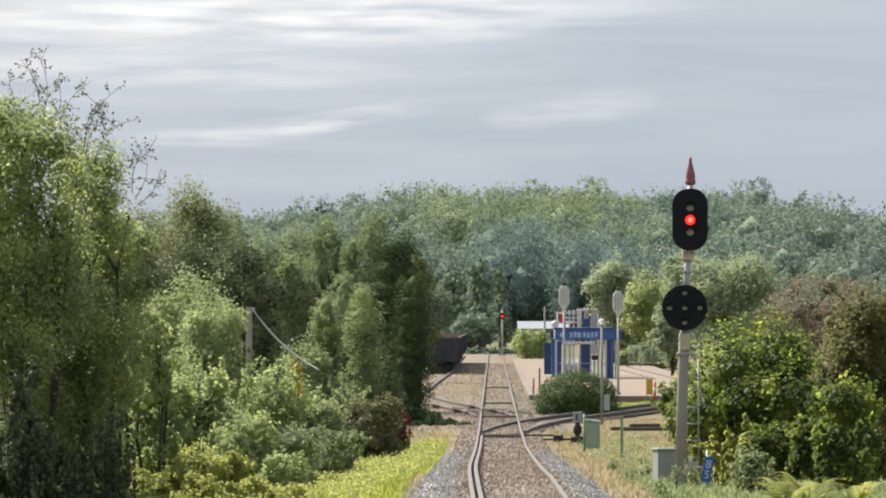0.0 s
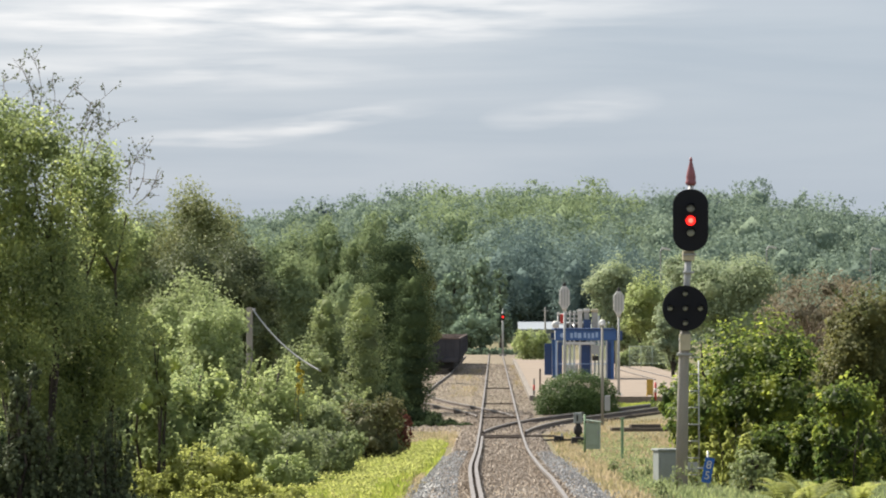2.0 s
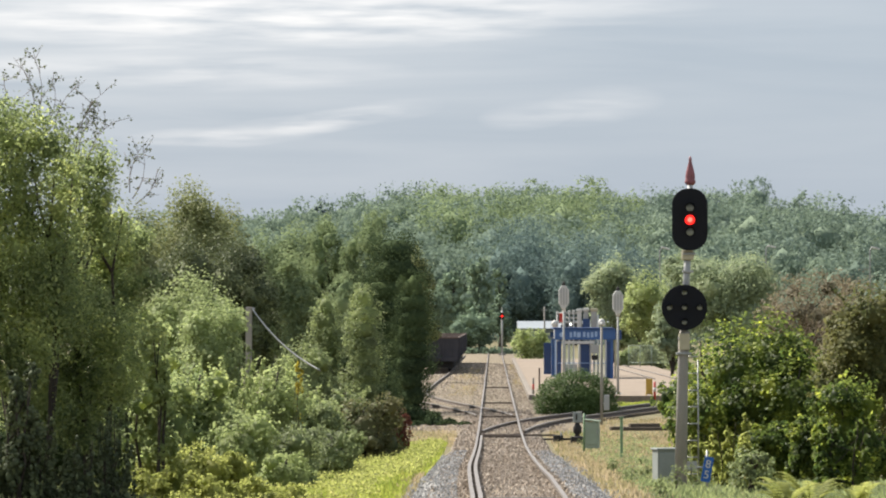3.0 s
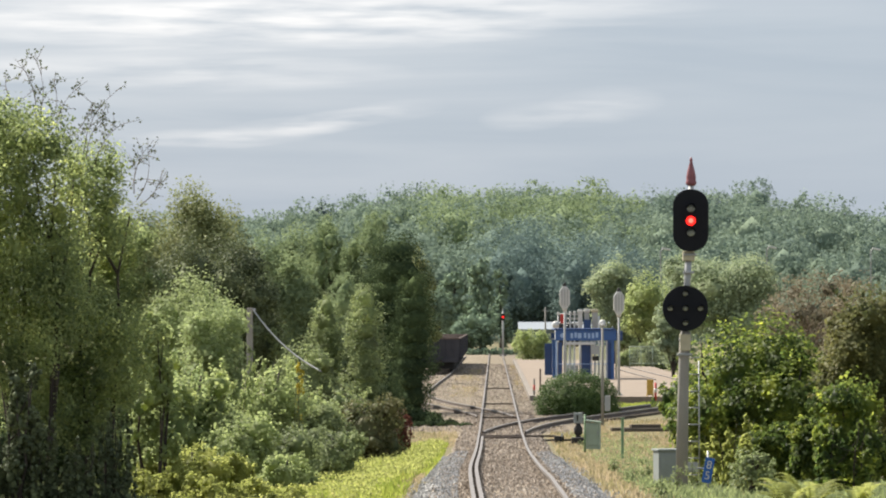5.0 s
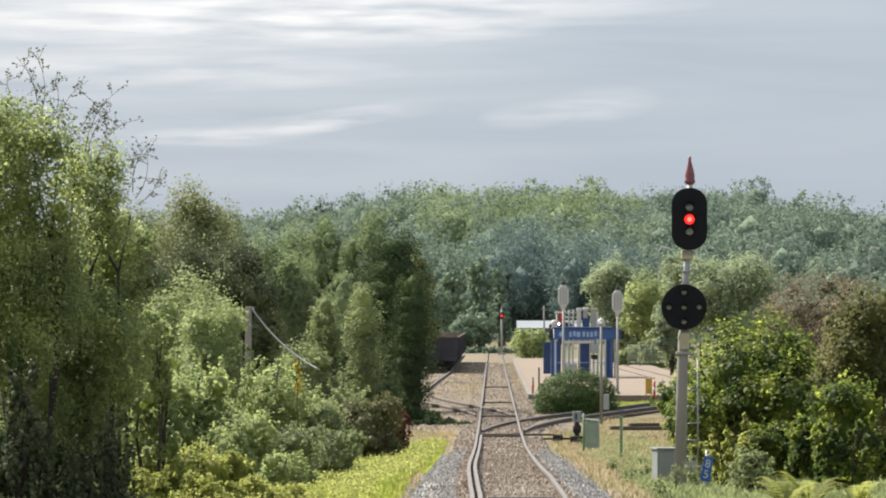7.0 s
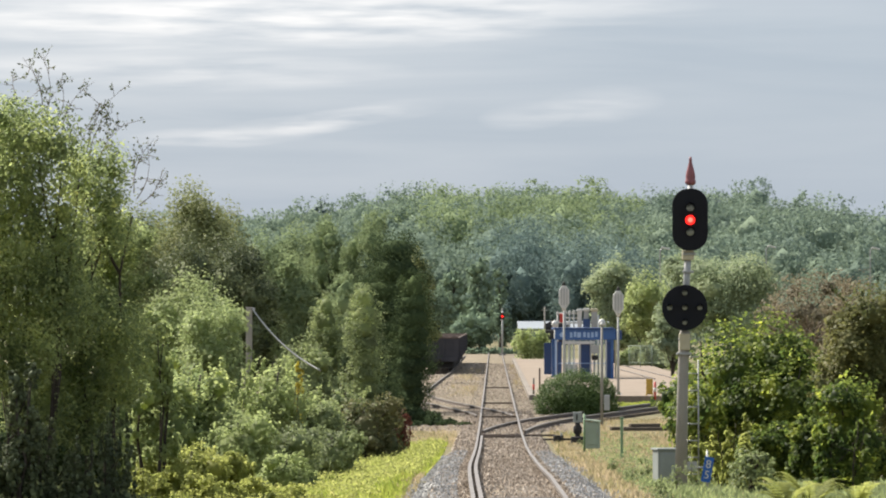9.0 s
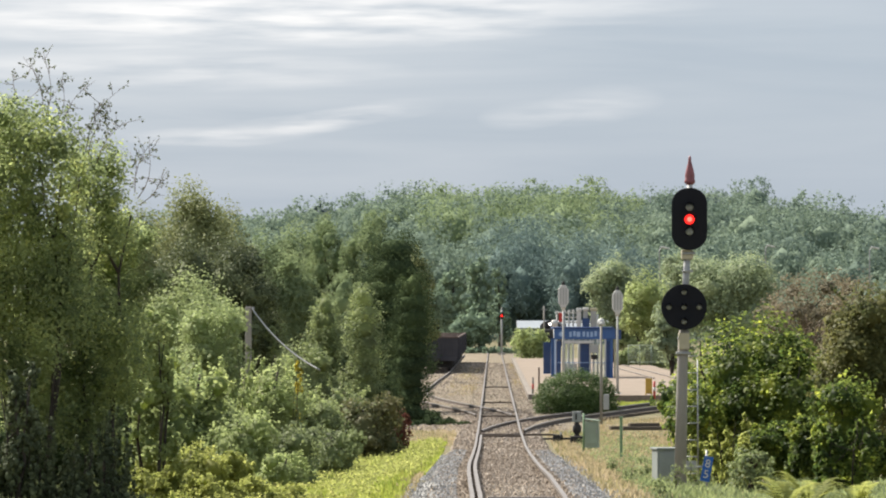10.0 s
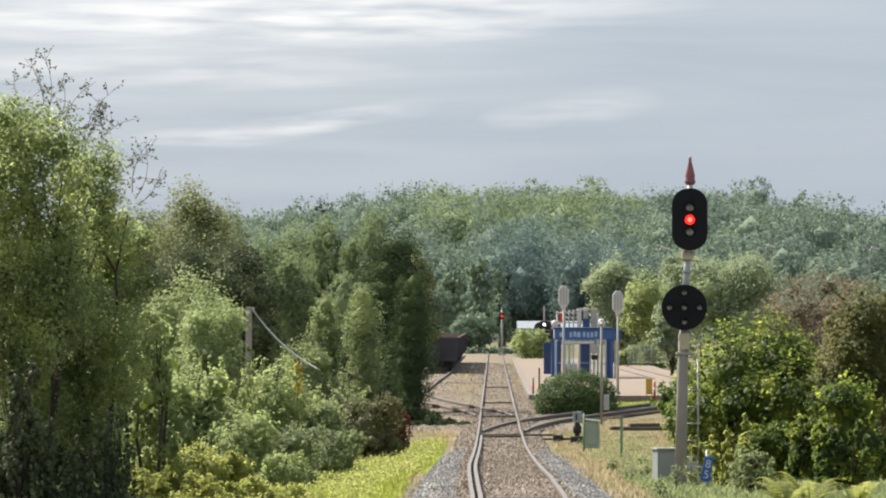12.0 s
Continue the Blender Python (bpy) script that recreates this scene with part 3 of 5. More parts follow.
def lamp_unit(parent, x, z, r, lit=False, core=False):
    hood = bmesh.new()
    pts = [(x + r * 1.15 * math.cos(a), z + r * 1.15 * math.sin(a)) for a in np.linspace(0.1, math.pi - 0.1, 12)]
    rows = [[hood.verts.new((px, y, pz + dz)) for px, pz in pts] for y, dz in ((-0.02, 0), (-0.16, 0.01))]
    for k in range(11):
        hood.faces.new((rows[0][k], rows[0][k + 1], rows[1][k + 1], rows[1][k]))
    bmesh.ops.solidify(hood, geom=hood.faces[:], thickness=0.006)
    ob = part("hood", hood, "black", parent)
    lens = shifted(lathe(((r, 0), (r, 0.012), (r * 0.8, 0.03), (r * 0.45, 0.042), (0.01, 0.047)), 20), x, -0.012, z, 90)
    lo = part("lens", lens, "lit_red" if lit else "lens", parent, "glowing red signal lens" if lit else "unlit frosted lens")
    if lit:
        part("filament_spot", shifted(lathe(((r * 0.5, 0), (r * 0.3, 0.01), (0.005, 0.014)), 16), x, -0.06, z, 90), "lit_core", lo)


def signal_mast():
    s = empty("signal_mast", 4.81, 103, 0.58, "concrete signal mast with a red light above a round plate", "railway signal")
    part("pole", tube([(0, 0, -0.3), (0.04, 0, 2.0), (0.07, 0, 3.1), (0.1, 0, 3.22)], (0.128, 0.112, 0.104, 0.1), 20), "concrete", s, "tapered grey concrete pole")
    part("upper_pole", tube([(0.08, 0, 3.15), (0.12, 0, 4.2), (0.165, 0, 4.95)], (0.075, 0.07, 0.07), 14), "galv", s)
    part("top_pole", tube([(0.2, 0.05, 4.8), (0.205, 0.05, 6.25)], (0.065, 0.06), 14), "white", s)
    for z, w in ((2.72, 0.30), (3.02, 0.26), (4.38, 0.22), (4.74, 0.27), (4.86, 0.2)):
        part("collar", box(0.07 + (z - 2.7) * 0.05, 0, z, w, w, 0.05, 0.01), "galv", s)
    part("bracket", box(0.08, -0.02, 2.82, 0.22, 0.24, 0.34, 0.02), "cream", s, "cream painted bracket box")
    part("junction_box", box(0.15, 0, 4.64, 0.24, 0.22, 0.2, 0.02), "cream", s, "cream painted junction box")
    # three-aspect head
    head = part("signal_head", shifted(plate(stadium(0.72, 1.255, 0.33), 0.05, 0.008), 0.185, -0.22, 5.46), "black", s, "black oblong backboard")
    part("light_box", box(0.185, -0.06, 4.98, 0.36, 0.3, 0.95, 0.03), "black", s)
    for z, lit in ((0.25, False), (0.0, True), (-0.24, False)):
        lamp_unit(head, 0.185, 5.45 + z, 0.098 if lit else 0.08, lit)
    for ob in head.children:
        ob.matrix_basis = pose(0, -0.22, 0)
    # route indicator: a round plate with five small lamps
    disc = part("round_plate", shifted(plate([(0.462 * math.cos(a), 0.462 * math.sin(a)) for a in np.linspace(0, 2 * math.pi, 48)[:-1]], 0.04, 0.006), 0.075, -0.2, 3.68), "black", s, "round black backboard")
    part("plate_box", box(0.075, -0.05, 3.35, 0.5, 0.22, 0.66, 0.03), "black", s)
    for x, z in ((0, 0), (-0.305, 0.0), (0.305, 0), (0, 0.3), (0, -0.295)):
        lamp_unit(disc, 0.075 + x, 3.68 + z, 0.055)
    for ob in disc.children:
        ob.matrix_basis = pose(0, -0.2, 0)
    part("finial", shifted(lathe(((0.07, -0.02), (0.108, 0.02), (0.112, 0.06), (0.095, 0.09), (0.1, 0.15), (0.082, 0.26), (0.05, 0.38), (0.026, 0.47), (0.034, 0.49), (0.018, 0.56)), 16), 0.205, 0.05, 6.18), "maroon", s, "maroon painted pointed finial")
    # ladder up the back of the pole
    lad = part("ladder", tube([(0.38, 0.25, 0.0), (0.37, 0.25, 2.62)], 0.014, 8), "galv", s, "galvanised steel ladder")
    part("stile", tube([(0.13, 0.25, 0.0), (0.12, 0.25, 2.62)], 0.014, 8), "galv", lad)
    for i in range(8):
        part("rung", tube([(0.12, 0.25, 0.3 + i * 0.34), (0.38, 0.25, 0.3 + i * 0.34)], 0.012, 8), "galv", lad)
    part("base_block", box(0, 0, -0.35, 0.6, 0.6, 0.42, 0.03), "concrete", s)


def grey_cabinet():
    c = empty("relay_cabinet", 4.76, 107, 0.45, "grey-green steel relay cabinet beside the signal mast", "cabinet", turn=14)
    b = part("body", box(0, 0, -0.1, 0.62, 0.42, 0.92, 0.012), "steelgrey", c)
    part("cover", box(0, 0, 0.82, 0.68, 0.5, 0.045, 0.012), "steelgrey", c)
    d = part("door", box(-0.0, -0.222, 0.0, 0.54, 0.022, 0.76, 0.006), "steelgrey", c)
    part("handle", box(0.2, -0.25, 0.36, 0.03, 0.04, 0.14, 0.006), "galv", d)
    part("plinth", box(0, 0, -0.3, 0.7, 0.5, 0.22, 0.02), "concrete", c)


def number_board():
    c = empty("number_board", 5.25, 101, 0.58, "blue signal plate with white figures 8 and 5 on a post", "sign")
    part("post", tube([(0.0, 0.03, -0.3), (0.0, 0.03, 0.84)], 0.022, 10), "galv", c)
    b = part("plate", shifted(box(0, 0, -0.25, 0.185, 0.012, 0.5, 0.004), 0.0, -0.02, 0.46, 0, 10), "signblue", c, "blue plate")
    back = part("bracket", shifted(box(0, 0, -0.08, 0.2, 0.02, 0.2, 0.004), -0.3, 0.0, 0.5, 0, 0, 0), "galv", c)
    part("arm", tube([(-0.42, 0.02, 0.5), (0.0, 0.02, 0.5)], 0.02, 8), "galv", c)
    for ch, z in (("8", 0.56), ("5", 0.35)):
        cu = bpy.data.curves.new("figure", "FONT")
        cu.body, cu.size, cu.extrude = ch, 0.23, 0.003
        cu.align_x, cu.align_y = "CENTER", "CENTER"
        tmp = bpy.data.objects.new("figure", cu)
        me = bpy.data.meshes.new_from_object(tmp)
        bpy.data.objects.remove(tmp)
        me.materials.append(M["white"])
        o = new("figure", me)
        o.parent = b
        o.matrix_basis = pose(0.0 + (z - 0.46) * 0.18, -0.035, z, 90, 0, 0) @ pose(0, 0, 0, 0, 0, -10)


def point_machine():
    """Switch gear on the east side of the line."""
    c = empty("point_machine", 4.55, 172, -0.15, "black point machine with an upright indicator and rodding", "point machine")
    part("gear_case", box(-0.02, 0, -0.05, 0.42, 0.7, 0.24, 0.03), "rubber", c)
    ind = part("indicator", lathe(((0.1, 0.1), (0.1, 0.2), (0.075, 0.26), (0.14, 0.32), (0.15, 0.5), (0.09, 0.58), (0.075, 0.68)), 14), "rubber", c, "upright black indicator")
    part("indicator_target", box(0, -0.02, 0.66, 0.3, 0.14, 0.36, 0.02), "steelgrey", ind, "grey indicator target")
    part("target_bar", box(-0.03, -0.1, 0.74, 0.05, 0.02, 0.2, 0.004), "rubber", ind)
    part("base_plate", box(0.0, 0, -0.1, 0.6, 0.9, 0.07, 0.01), "rust", c)
    part("rod", tube([(-0.2, 0, 0.1), (-1.55, 0, 0.09)], 0.035, 8), "rubber", c)
    part("crank", box(-0.65, 0, 0.02, 0.34, 0.4, 0.22, 0.03), "rubber", c)
    part("clamp", box(-0.55, -0.1, 0.12, 0.06, 0.2, 0.2, 0.01), "palegrey", c)


def green_cabinet():
    c = empty("trackside_cabinet", 4.65, 158, 0.08, "pale green steel trackside cabinet with a sloping cover", "cabinet", turn=-8)
    part("body", box(0, 0, -0.08, 0.42, 0.4, 0.82, 0.012), "mint", c)
    part("cover", shifted(box(0, 0, 0, 0.48, 0.48, 0.045, 0.015), 0, 0, 0.76, 0, 7), "mint", c)
    d = part("door", box(0.02, -0.21, 0.04, 0.34, 0.02, 0.64, 0.006), "mint", c)
    part("handle", box(0.17, -0.235, 0.36, 0.025, 0.04, 0.12, 0.005), "galv", d)
    part("side_post", tube([(-0.25, -0.1, -0.2), (-0.25, -0.1, 1.0)], 0.034, 8), "green", c, "green post")


def green_post():
    c = empty("marker_post", 5.34, 152, 0.05, "short green marker post", "post")
    part("post", box(0, 0, -0.2, 0.085, 0.085, 1.2, 0.015), "green", c)
    part("cap", box(0, 0, 0.995, 0.12, 0.12, 0.04, 0.012), "green", c)


def slim_pole():
    c = empty("slim_pole", 6.34, 203, 0.01, "slim concrete pole with a pale box at its foot", "pole")
    part("pole", tube([(0, 0, -0.3), (0, 0, 3.75)], (0.062, 0.048), 12), "concrete", c)
    part("cap", lathe(((0.08, 3.74), (0.075, 3.82), (0.03, 3.86)), 12), "white", c)
    part("meter_box", box(0.2, 0, 0.35, 0.22, 0.2, 0.62, 0.02), "palegrey", c)
    part("strap", box(0.1, 0, 0.6, 0.2, 0.06, 0.05, 0.005), "galv", c)


def panel_post(x, y, z, h, label):
    """A tall pole with a long eight-sided pale lantern at its top."""
    c = empty("lantern_post", x, y, z, label, "street lamp", "lantern posts of the platform")
    part("pole", tube([(0, 0, -0.2), (0, 0, h - 1.25)], (0.075, 0.052), 12), "palegrey", c)
    part("base_flange", lathe(((0.2, -0.02), (0.2, 0.08), (0.12, 0.12)), 12), "galv", c)
    w, hh = 0.28, 0.6
    out = [(w, hh - 0.25), (w, -hh + 0.25), (w * 0.42, -hh), (-w * 0.42, -hh), (-w, -hh + 0.25), (-w, hh - 0.25), (-w * 0.42, hh), (w * 0.42, hh)]
    lan = part("lantern", shifted(plate(out, 0.3, 0.02), 0, -0.15, h - 0.66), "white", c, "long eight-sided pale lantern")
    for x0 in (-0.15, 0.0, 0.15):
        part("rib", box(x0, -0.165, h - 1.1, 0.045, 0.03, 0.9, 0.004), "palegrey", lan)
    part("cap", lathe(((0.09, h - 0.06), (0.11, h), (0.05, h + 0.12), (0.02, h + 0.16)), 12), "rubber", c)
    part("neck", lathe(((0.075, h - 1.4), (0.12, h - 1.3), (0.12, h - 1.22)), 12), "white", c)


def shelter():
    """Blue steel and glass shelter at the platform's end."""
    y = 335.0
    c = empty("platform_shelter", 9.38, 335, -0.01, "blue steel and glass platform shelter with a lettered fascia", "shelter")
    for x in (-1.95, -1.45, 0.35, 1.35, 1.75):
        part("column", box(x, 0, -0.1, 0.1 if x != 1.75 else 0.2, 0.25, 2.75, 0.02), "blue" if x == 1.75 else "paleblue" if x < -1.9 else "white", c)
    for x in (-1.95, 1.75):
        part("rear_column", box(x, 7, -0.1, 0.25, 0.25, 2.75, 0.02), "blue", c)
    f = part("fascia", box(-0.02, -0.1, 2.62, 4.0, 0.2, 0.72, 0.02), "blue", c, "blue fascia board")
    # the worn lettering cannot be read
    x = -0.95
    while x < 0.95:
        w = random.choice((0.2, 0.26, 0.3))
        part("lettering_bar", box(x, -0.21, 2.80 + random.uniform(-0.04, 0.04), w * 0.8, 0.02, 0.34, 0.0), "paleblue", f)
        x += w + 0.06
    part("emblem", shifted(lathe(((0.16, 0), (0.16, 0.02)), 16), -1.55, -0.2, 2.95, 90), "paleblue", f)
    part("roof", box(-0.1, 3.5, 3.3, 4.0, 7.6, 0.12, 0.03), "navy", c, "flat navy roof")
    part("lintel", box(-0.45, -0.22, 2.34, 2.1, 0.14, 0.18, 0.02), "white", c, "pale grey lintel")
    for x in (-1.1, -0.75, 0.55, 1.05):
        part("mullion", box(x, -0.05, 0, 0.08, 0.1, 2.5, 0.01), "white", c)
    part("door_leaf", box(0.0, 0.1, 0, 0.62, 0.06, 2.4, 0.01), "navy", c, "dark blue door")
    part("dado_panel", box(-1.72, -0.02, 0, 0.3, 0.06, 2.5, 0.01), "navy", c)
    part("dado_panel", box(1.55, -0.02, 0, 0.26, 0.06, 2.5, 0.01), "navy", c)
    for x, w in ((-1.27, 0.28), (-0.92, 0.3), (0.8, 0.4), (1.2, 0.24)):
        g = part("pane", box(x, 0.0, 0.1, w, 0.02, 2.3, 0.0), "glass", c)
        g.visible_shadow = False
    part("end_board", box(2.2, 0.1, 2.62, 0.4, 0.16, 0.62, 0.02), "navy", c, "dark navy end board")
    part("end_post", box(1.98, 0.0, 0, 0.12, 0.12, 2.6, 0.01), "cream", c)
    part("bench_back", box(-0.92, 1.5, 0.3, 0.9, 0.1, 0.7, 0.02), "white", c, "white bench back")
    part("rail_bar", box(-0.2, -0.18, 1.05, 3.2, 0.05, 0.05, 0.005), "paleblue", c)
    part("wall_box", box(0.62, -0.35, 1.72, 0.56, 0.3, 0.55, 0.02), "palegrey", c, "pale grey cabinet on the front")
    part("speaker", box(0.62, -0.42, 1.3, 0.42, 0.25, 0.3, 0.03), "rubber", c)
    part("side_panel", box(-2.4, 4.0, 0.3, 0.5, 0.2, 2.1, 0.02), "navy", c)


def pipe_frame():
    """Pale pipework and panels that stand up behind the shelter."""
    c = empty("pipe_frame", 9.31, 352, -0.06, "pale painted steel frame with upright panels behind the shelter", "steel frame")
    for x, h in ((-1.38, 4.42), (-0.86, 4.5), (-0.55, 4.5), (-0.26, 4.52)):
        part("riser", tube([(x, 0, -0.1), (x, 0, h)], 0.06, 10), "palegrey", c)
        part("riser_cap", box(x, 0, h - 0.04, 0.18, 0.2, 0.16, 0.04), "white", c)
    for x, w, h, m in ((0.14, 0.3, 4.56, "white"), (0.6, 0.34, 4.62, "palegrey"), (1.15, 0.4, 4.6, "palegrey")):
        pn = part("upright_panel", box(x, 0, 2.6, w, 0.25, h - 2.6, 0.03), m, c)
        part("cap", box(x, -0.02, h - 0.05, w + 0.1, 0.34, 0.22, 0.06), "cream" if w > 0.35 else "white", pn)
        part("panel_leg", tube([(x, 0.05, -0.1), (x, 0.05, 2.7)], 0.07, 8), "palegrey", pn)
    for z, x0, x1 in ((4.42, -1.4, 0.1), (3.78, -1.35, 1.3), (4.1, -0.9, 0.05)):
        part("cross_pipe", tube([(x0, 0.1, z), (x1, 0.1, z)], 0.06, 10), "palegrey", c)
    part("warning_panel", box(-1.12, -0.1, 3.8, 0.26, 0.1, 0.62, 0.02), "redpaint", c, "faded red panel")
    part("blue_box", box(0.62, -0.2, 3.42, 0.5, 0.3, 0.62, 0.03), "navy", c, "dark blue box")
    part("tall_riser", tube([(1.42, -0.3, -0.1), (1.42, -0.3, 4.3)], 0.07, 10), "white", c)


def globe_lamp(x, y, z, h, label):
    c = empty("globe_lamp", x, y, z, label, "lamp")
    part("post", tube([(0, 0, -0.2), (0, 0, h)], 0.06, 10), "palegrey", c)
    part("arm", tube([(0, 0, h - 0.1), (0.12, 0, h + 0.05)], 0.04, 8), "palegrey", c)
    part("globe", shifted(lathe(((0.05, -0.25), (0.19, -0.17), (0.25, 0), (0.19, 0.17), (0.05, 0.25)), 16), 0, 0, h + 0.2), "white", c)


def far_signal():
    c = empty("far_signal", 6.67, 572, -0.02, "slim grey signal post showing a red light", "railway signal")
    part("pole", tube([(0, 0, -0.2), (0, 0, 4.9)], 0.11, 10), "palegrey", c)
    part("backboard", shifted(plate(stadium(0.42, 0.8, 0.19), 0.08, 0.01), 0, -0.22, 4.25), "rubber", c, "small black backboard")
    part("lens", shifted(lathe(((0.115, 0), (0.08, 0.04), (0.02, 0.05)), 14), 0, -0.23, 4.25, 90), "lit_red", c, "glowing red lens")
    part("base_block", box(0, 0, -0.2, 0.8, 0.8, 0.3, 0.03), "concrete", c)
    part("mast_top", tube([(0, 0, 4.8), (0, 0, 5.2)], 0.05, 8), "palegrey", c)


def wagon(x, y, turn):
    """An open coal wagon on two bogies."""
    c = empty("coal_wagon", x, y, 0.0, "grimy dark brown open freight wagon standing on the siding", "freight wagon", "wagons on the siding", turn)
    L2, W2 = 6.5, 1.4
    part("floor_frame", box(0, 0, 0.95, 2.6, 13.0, 0.22, 0.02), "wagon", c)
    for sx in (-1, 1):
        side = part("side_wall", box(sx * W2, 0, 1.1, 0.07, 13.0, 1.42, 0.01), "wagon", c)
        part("top_rail", box(sx * W2, 0, 2.5, 0.15, 13.1, 0.1, 0.02), "rust", side, "rusty pale top rail")
        for i in range(9):
            part("rib", box(sx * (W2 + 0.06), -6 + i * 1.5, 1.05, 0.1, 0.12, 1.45, 0.01), "wagon", side)
    for sy in (-1, 1):
        end = part("end_wall", box(0, sy * L2, 1.1, 2.8, 0.07, 1.42, 0.01), "wagon", c)
        part("top_rail", box(0, sy * L2, 2.5, 2.9, 0.15, 0.1, 0.02), "rust", end)
        for xx in (-0.9, -0.3, 0.3, 0.9):
            part("rib", box(xx, sy * (L2 + 0.06), 1.05, 0.12, 0.1, 1.45, 0.01), "wagon", end)
        part("buffer_beam", box(0, sy * (L2 + 0.05), 0.78, 2.7, 0.16, 0.34, 0.02), "wagon", c)
        part("step_bar", box(0, sy * (L2 + 0.1), 0.32, 2.3, 0.05, 0.06, 0.01), "rubber", c)
        for hx in (-1.0, 1.0):
            part("step_hanger", box(hx, sy * (L2 + 0.1), 0.34, 0.06, 0.05, 0.5, 0.01), "rubber", c)
        part("coupler", box(0, sy * (L2 + 0.35), 0.78, 0.25, 0.6, 0.25, 0.04), "rubber", c)
        bog = part("bogie", box(0, sy * 4.4, 0.3, 2.2, 2.6, 0.52, 0.05), "rubber", c)
        for wx in (-0.72, 0.72):
            for wy in (-0.85, 0.85):
                part("wheel", shifted(lathe(((0.1, -0.07), (0.44, -0.06), (0.44, 0.04), (0.47, 0.05), (0.47, 0.07), (0.1, 0.08)), 20), wx, sy * 4.4 + wy, 0.45, 0, 90), "rubber", bog)
    # plain box added to darken the gap below, in place of detailed gear
    part("brake_gear", box(0, 0, 0.35, 1.8, 4.6, 0.6, 0.04), "rubber", c)
    return c


def locomotive():
    """A dark diesel with a high headlamp, coming down the far track."""
    c = empty("locomotive", 19.57, 740, -0.22, "dark diesel locomotive with a lit white headlamp", "locomotive")
    c.location.z = 0.0
    part("underframe", box(0, 8, 0.95, 2.8, 16.5, 0.3, 0.03), "loco", c)
    nose = part("nose", box(0, 1.2, 1.25, 2.6, 2.6, 1.15, 0.12), "loco", c)
    out = [(-1.4, 1.2), (1.4, 1.2), (1.4, 2.95), (1.05, 3.35), (0.35, 3.62), (-0.35, 3.62), (-1.05, 3.35), (-1.4, 2.95)]
    cab = part("cab", shifted(plate(out, 3.2, 0.03), 0, 2.2, 0), "loco", c, "dark rounded cab")
    for sx in (-0.62, 0.62):
        part("windscreen", box(sx, 2.18, 2.3, 0.85, 0.04, 0.5, 0.01), "rubber", cab)
    lh = part("lamp_housing", shifted(lathe(((0.34, 0), (0.34, 0.25), (0.3, 0.3)), 18), 0, 2.22, 3.13, 90), "loco", cab)
    part("headlamp", shifted(lathe(((0.14, 0), (0.1, 0.04), (0.02, 0.05)), 18), 0, 1.91, 3.13, 90), "lit_white", lh, "lit white headlamp")
    part("hood", box(0, 10.5, 1.25, 2.3, 10.2, 1.95, 0.15), "loco", c)
    part("buffer_beam", box(0, -0.2, 0.75, 2.7, 0.2, 0.5, 0.03), "loco", c)
    for sy in (3.0, 13.0):
        bog = part("bogie", box(0, sy, 0.35, 2.0, 3.6, 0.4, 0.05), "rubber", c)
        for wx in (-0.72, 0.72):
            for wy in (-1.3, 1.3):
                part("wheel", shifted(lathe(((0.1, -0.07), (0.48, -0.06), (0.48, 0.06), (0.1, 0.08)), 18), wx, sy + wy, 0.48, 0, 90), "rubber", bog)
    return c


def shed():
    c = empty("goods_shed", 12.98, 800, -0.13, "long low shed with a pale sheet-metal roof", "building")
    part("wall", box(6.2, 0, -0.5, 14, 8, 3.2, 0.03), "wallgrey", c)
    for sg in (-1, 1):
        part("roof_slope", shifted(box(0, 0, 0, 15.0, 4.9, 0.12, 0.02), 6.2, sg * 2.25, 3.0, -sg * 14), "roof", c, "pale sheet-metal roof slope")
    for x in (1.5, 4.5, 7.5, 10.5):
        w = part("window", box(x, -4.03, 1.0, 1.6, 0.08, 1.1, 0.01), "palegrey", c)
        part("pane", box(x, -4.08, 1.1, 1.4, 0.03, 0.9, 0.0), "navy", w)


def fence():
    c = empty("mesh_fence", 15.82, 400, 0.41, "pale green wire mesh fence beside the platform", "fence")
    for i in range(5):
        part("post", tube([(-1.2 + i * 0.9, 0, -0.2), (-1.2 + i * 0.9, 0, 1.5)], 0.035, 8), "mint", c)
    for z in (0.1, 1.45):
        part("bar", tube([(-1.2, 0, z), (2.4, 0, z)], 0.03, 8), "mint", c)
    for i in range(30):
        part("wire", tube([(-1.2 + i * 0.124, 0, 0.1), (-1.2 + i * 0.124, 0, 1.45)], 0.008, 4), "mint", c)
    for i in range(9):
        part("wire", tube([(-1.2, 0, 0.2 + i * 0.15), (2.4, 0, 0.2 + i * 0.15)], 0.008, 4), "mint", c)


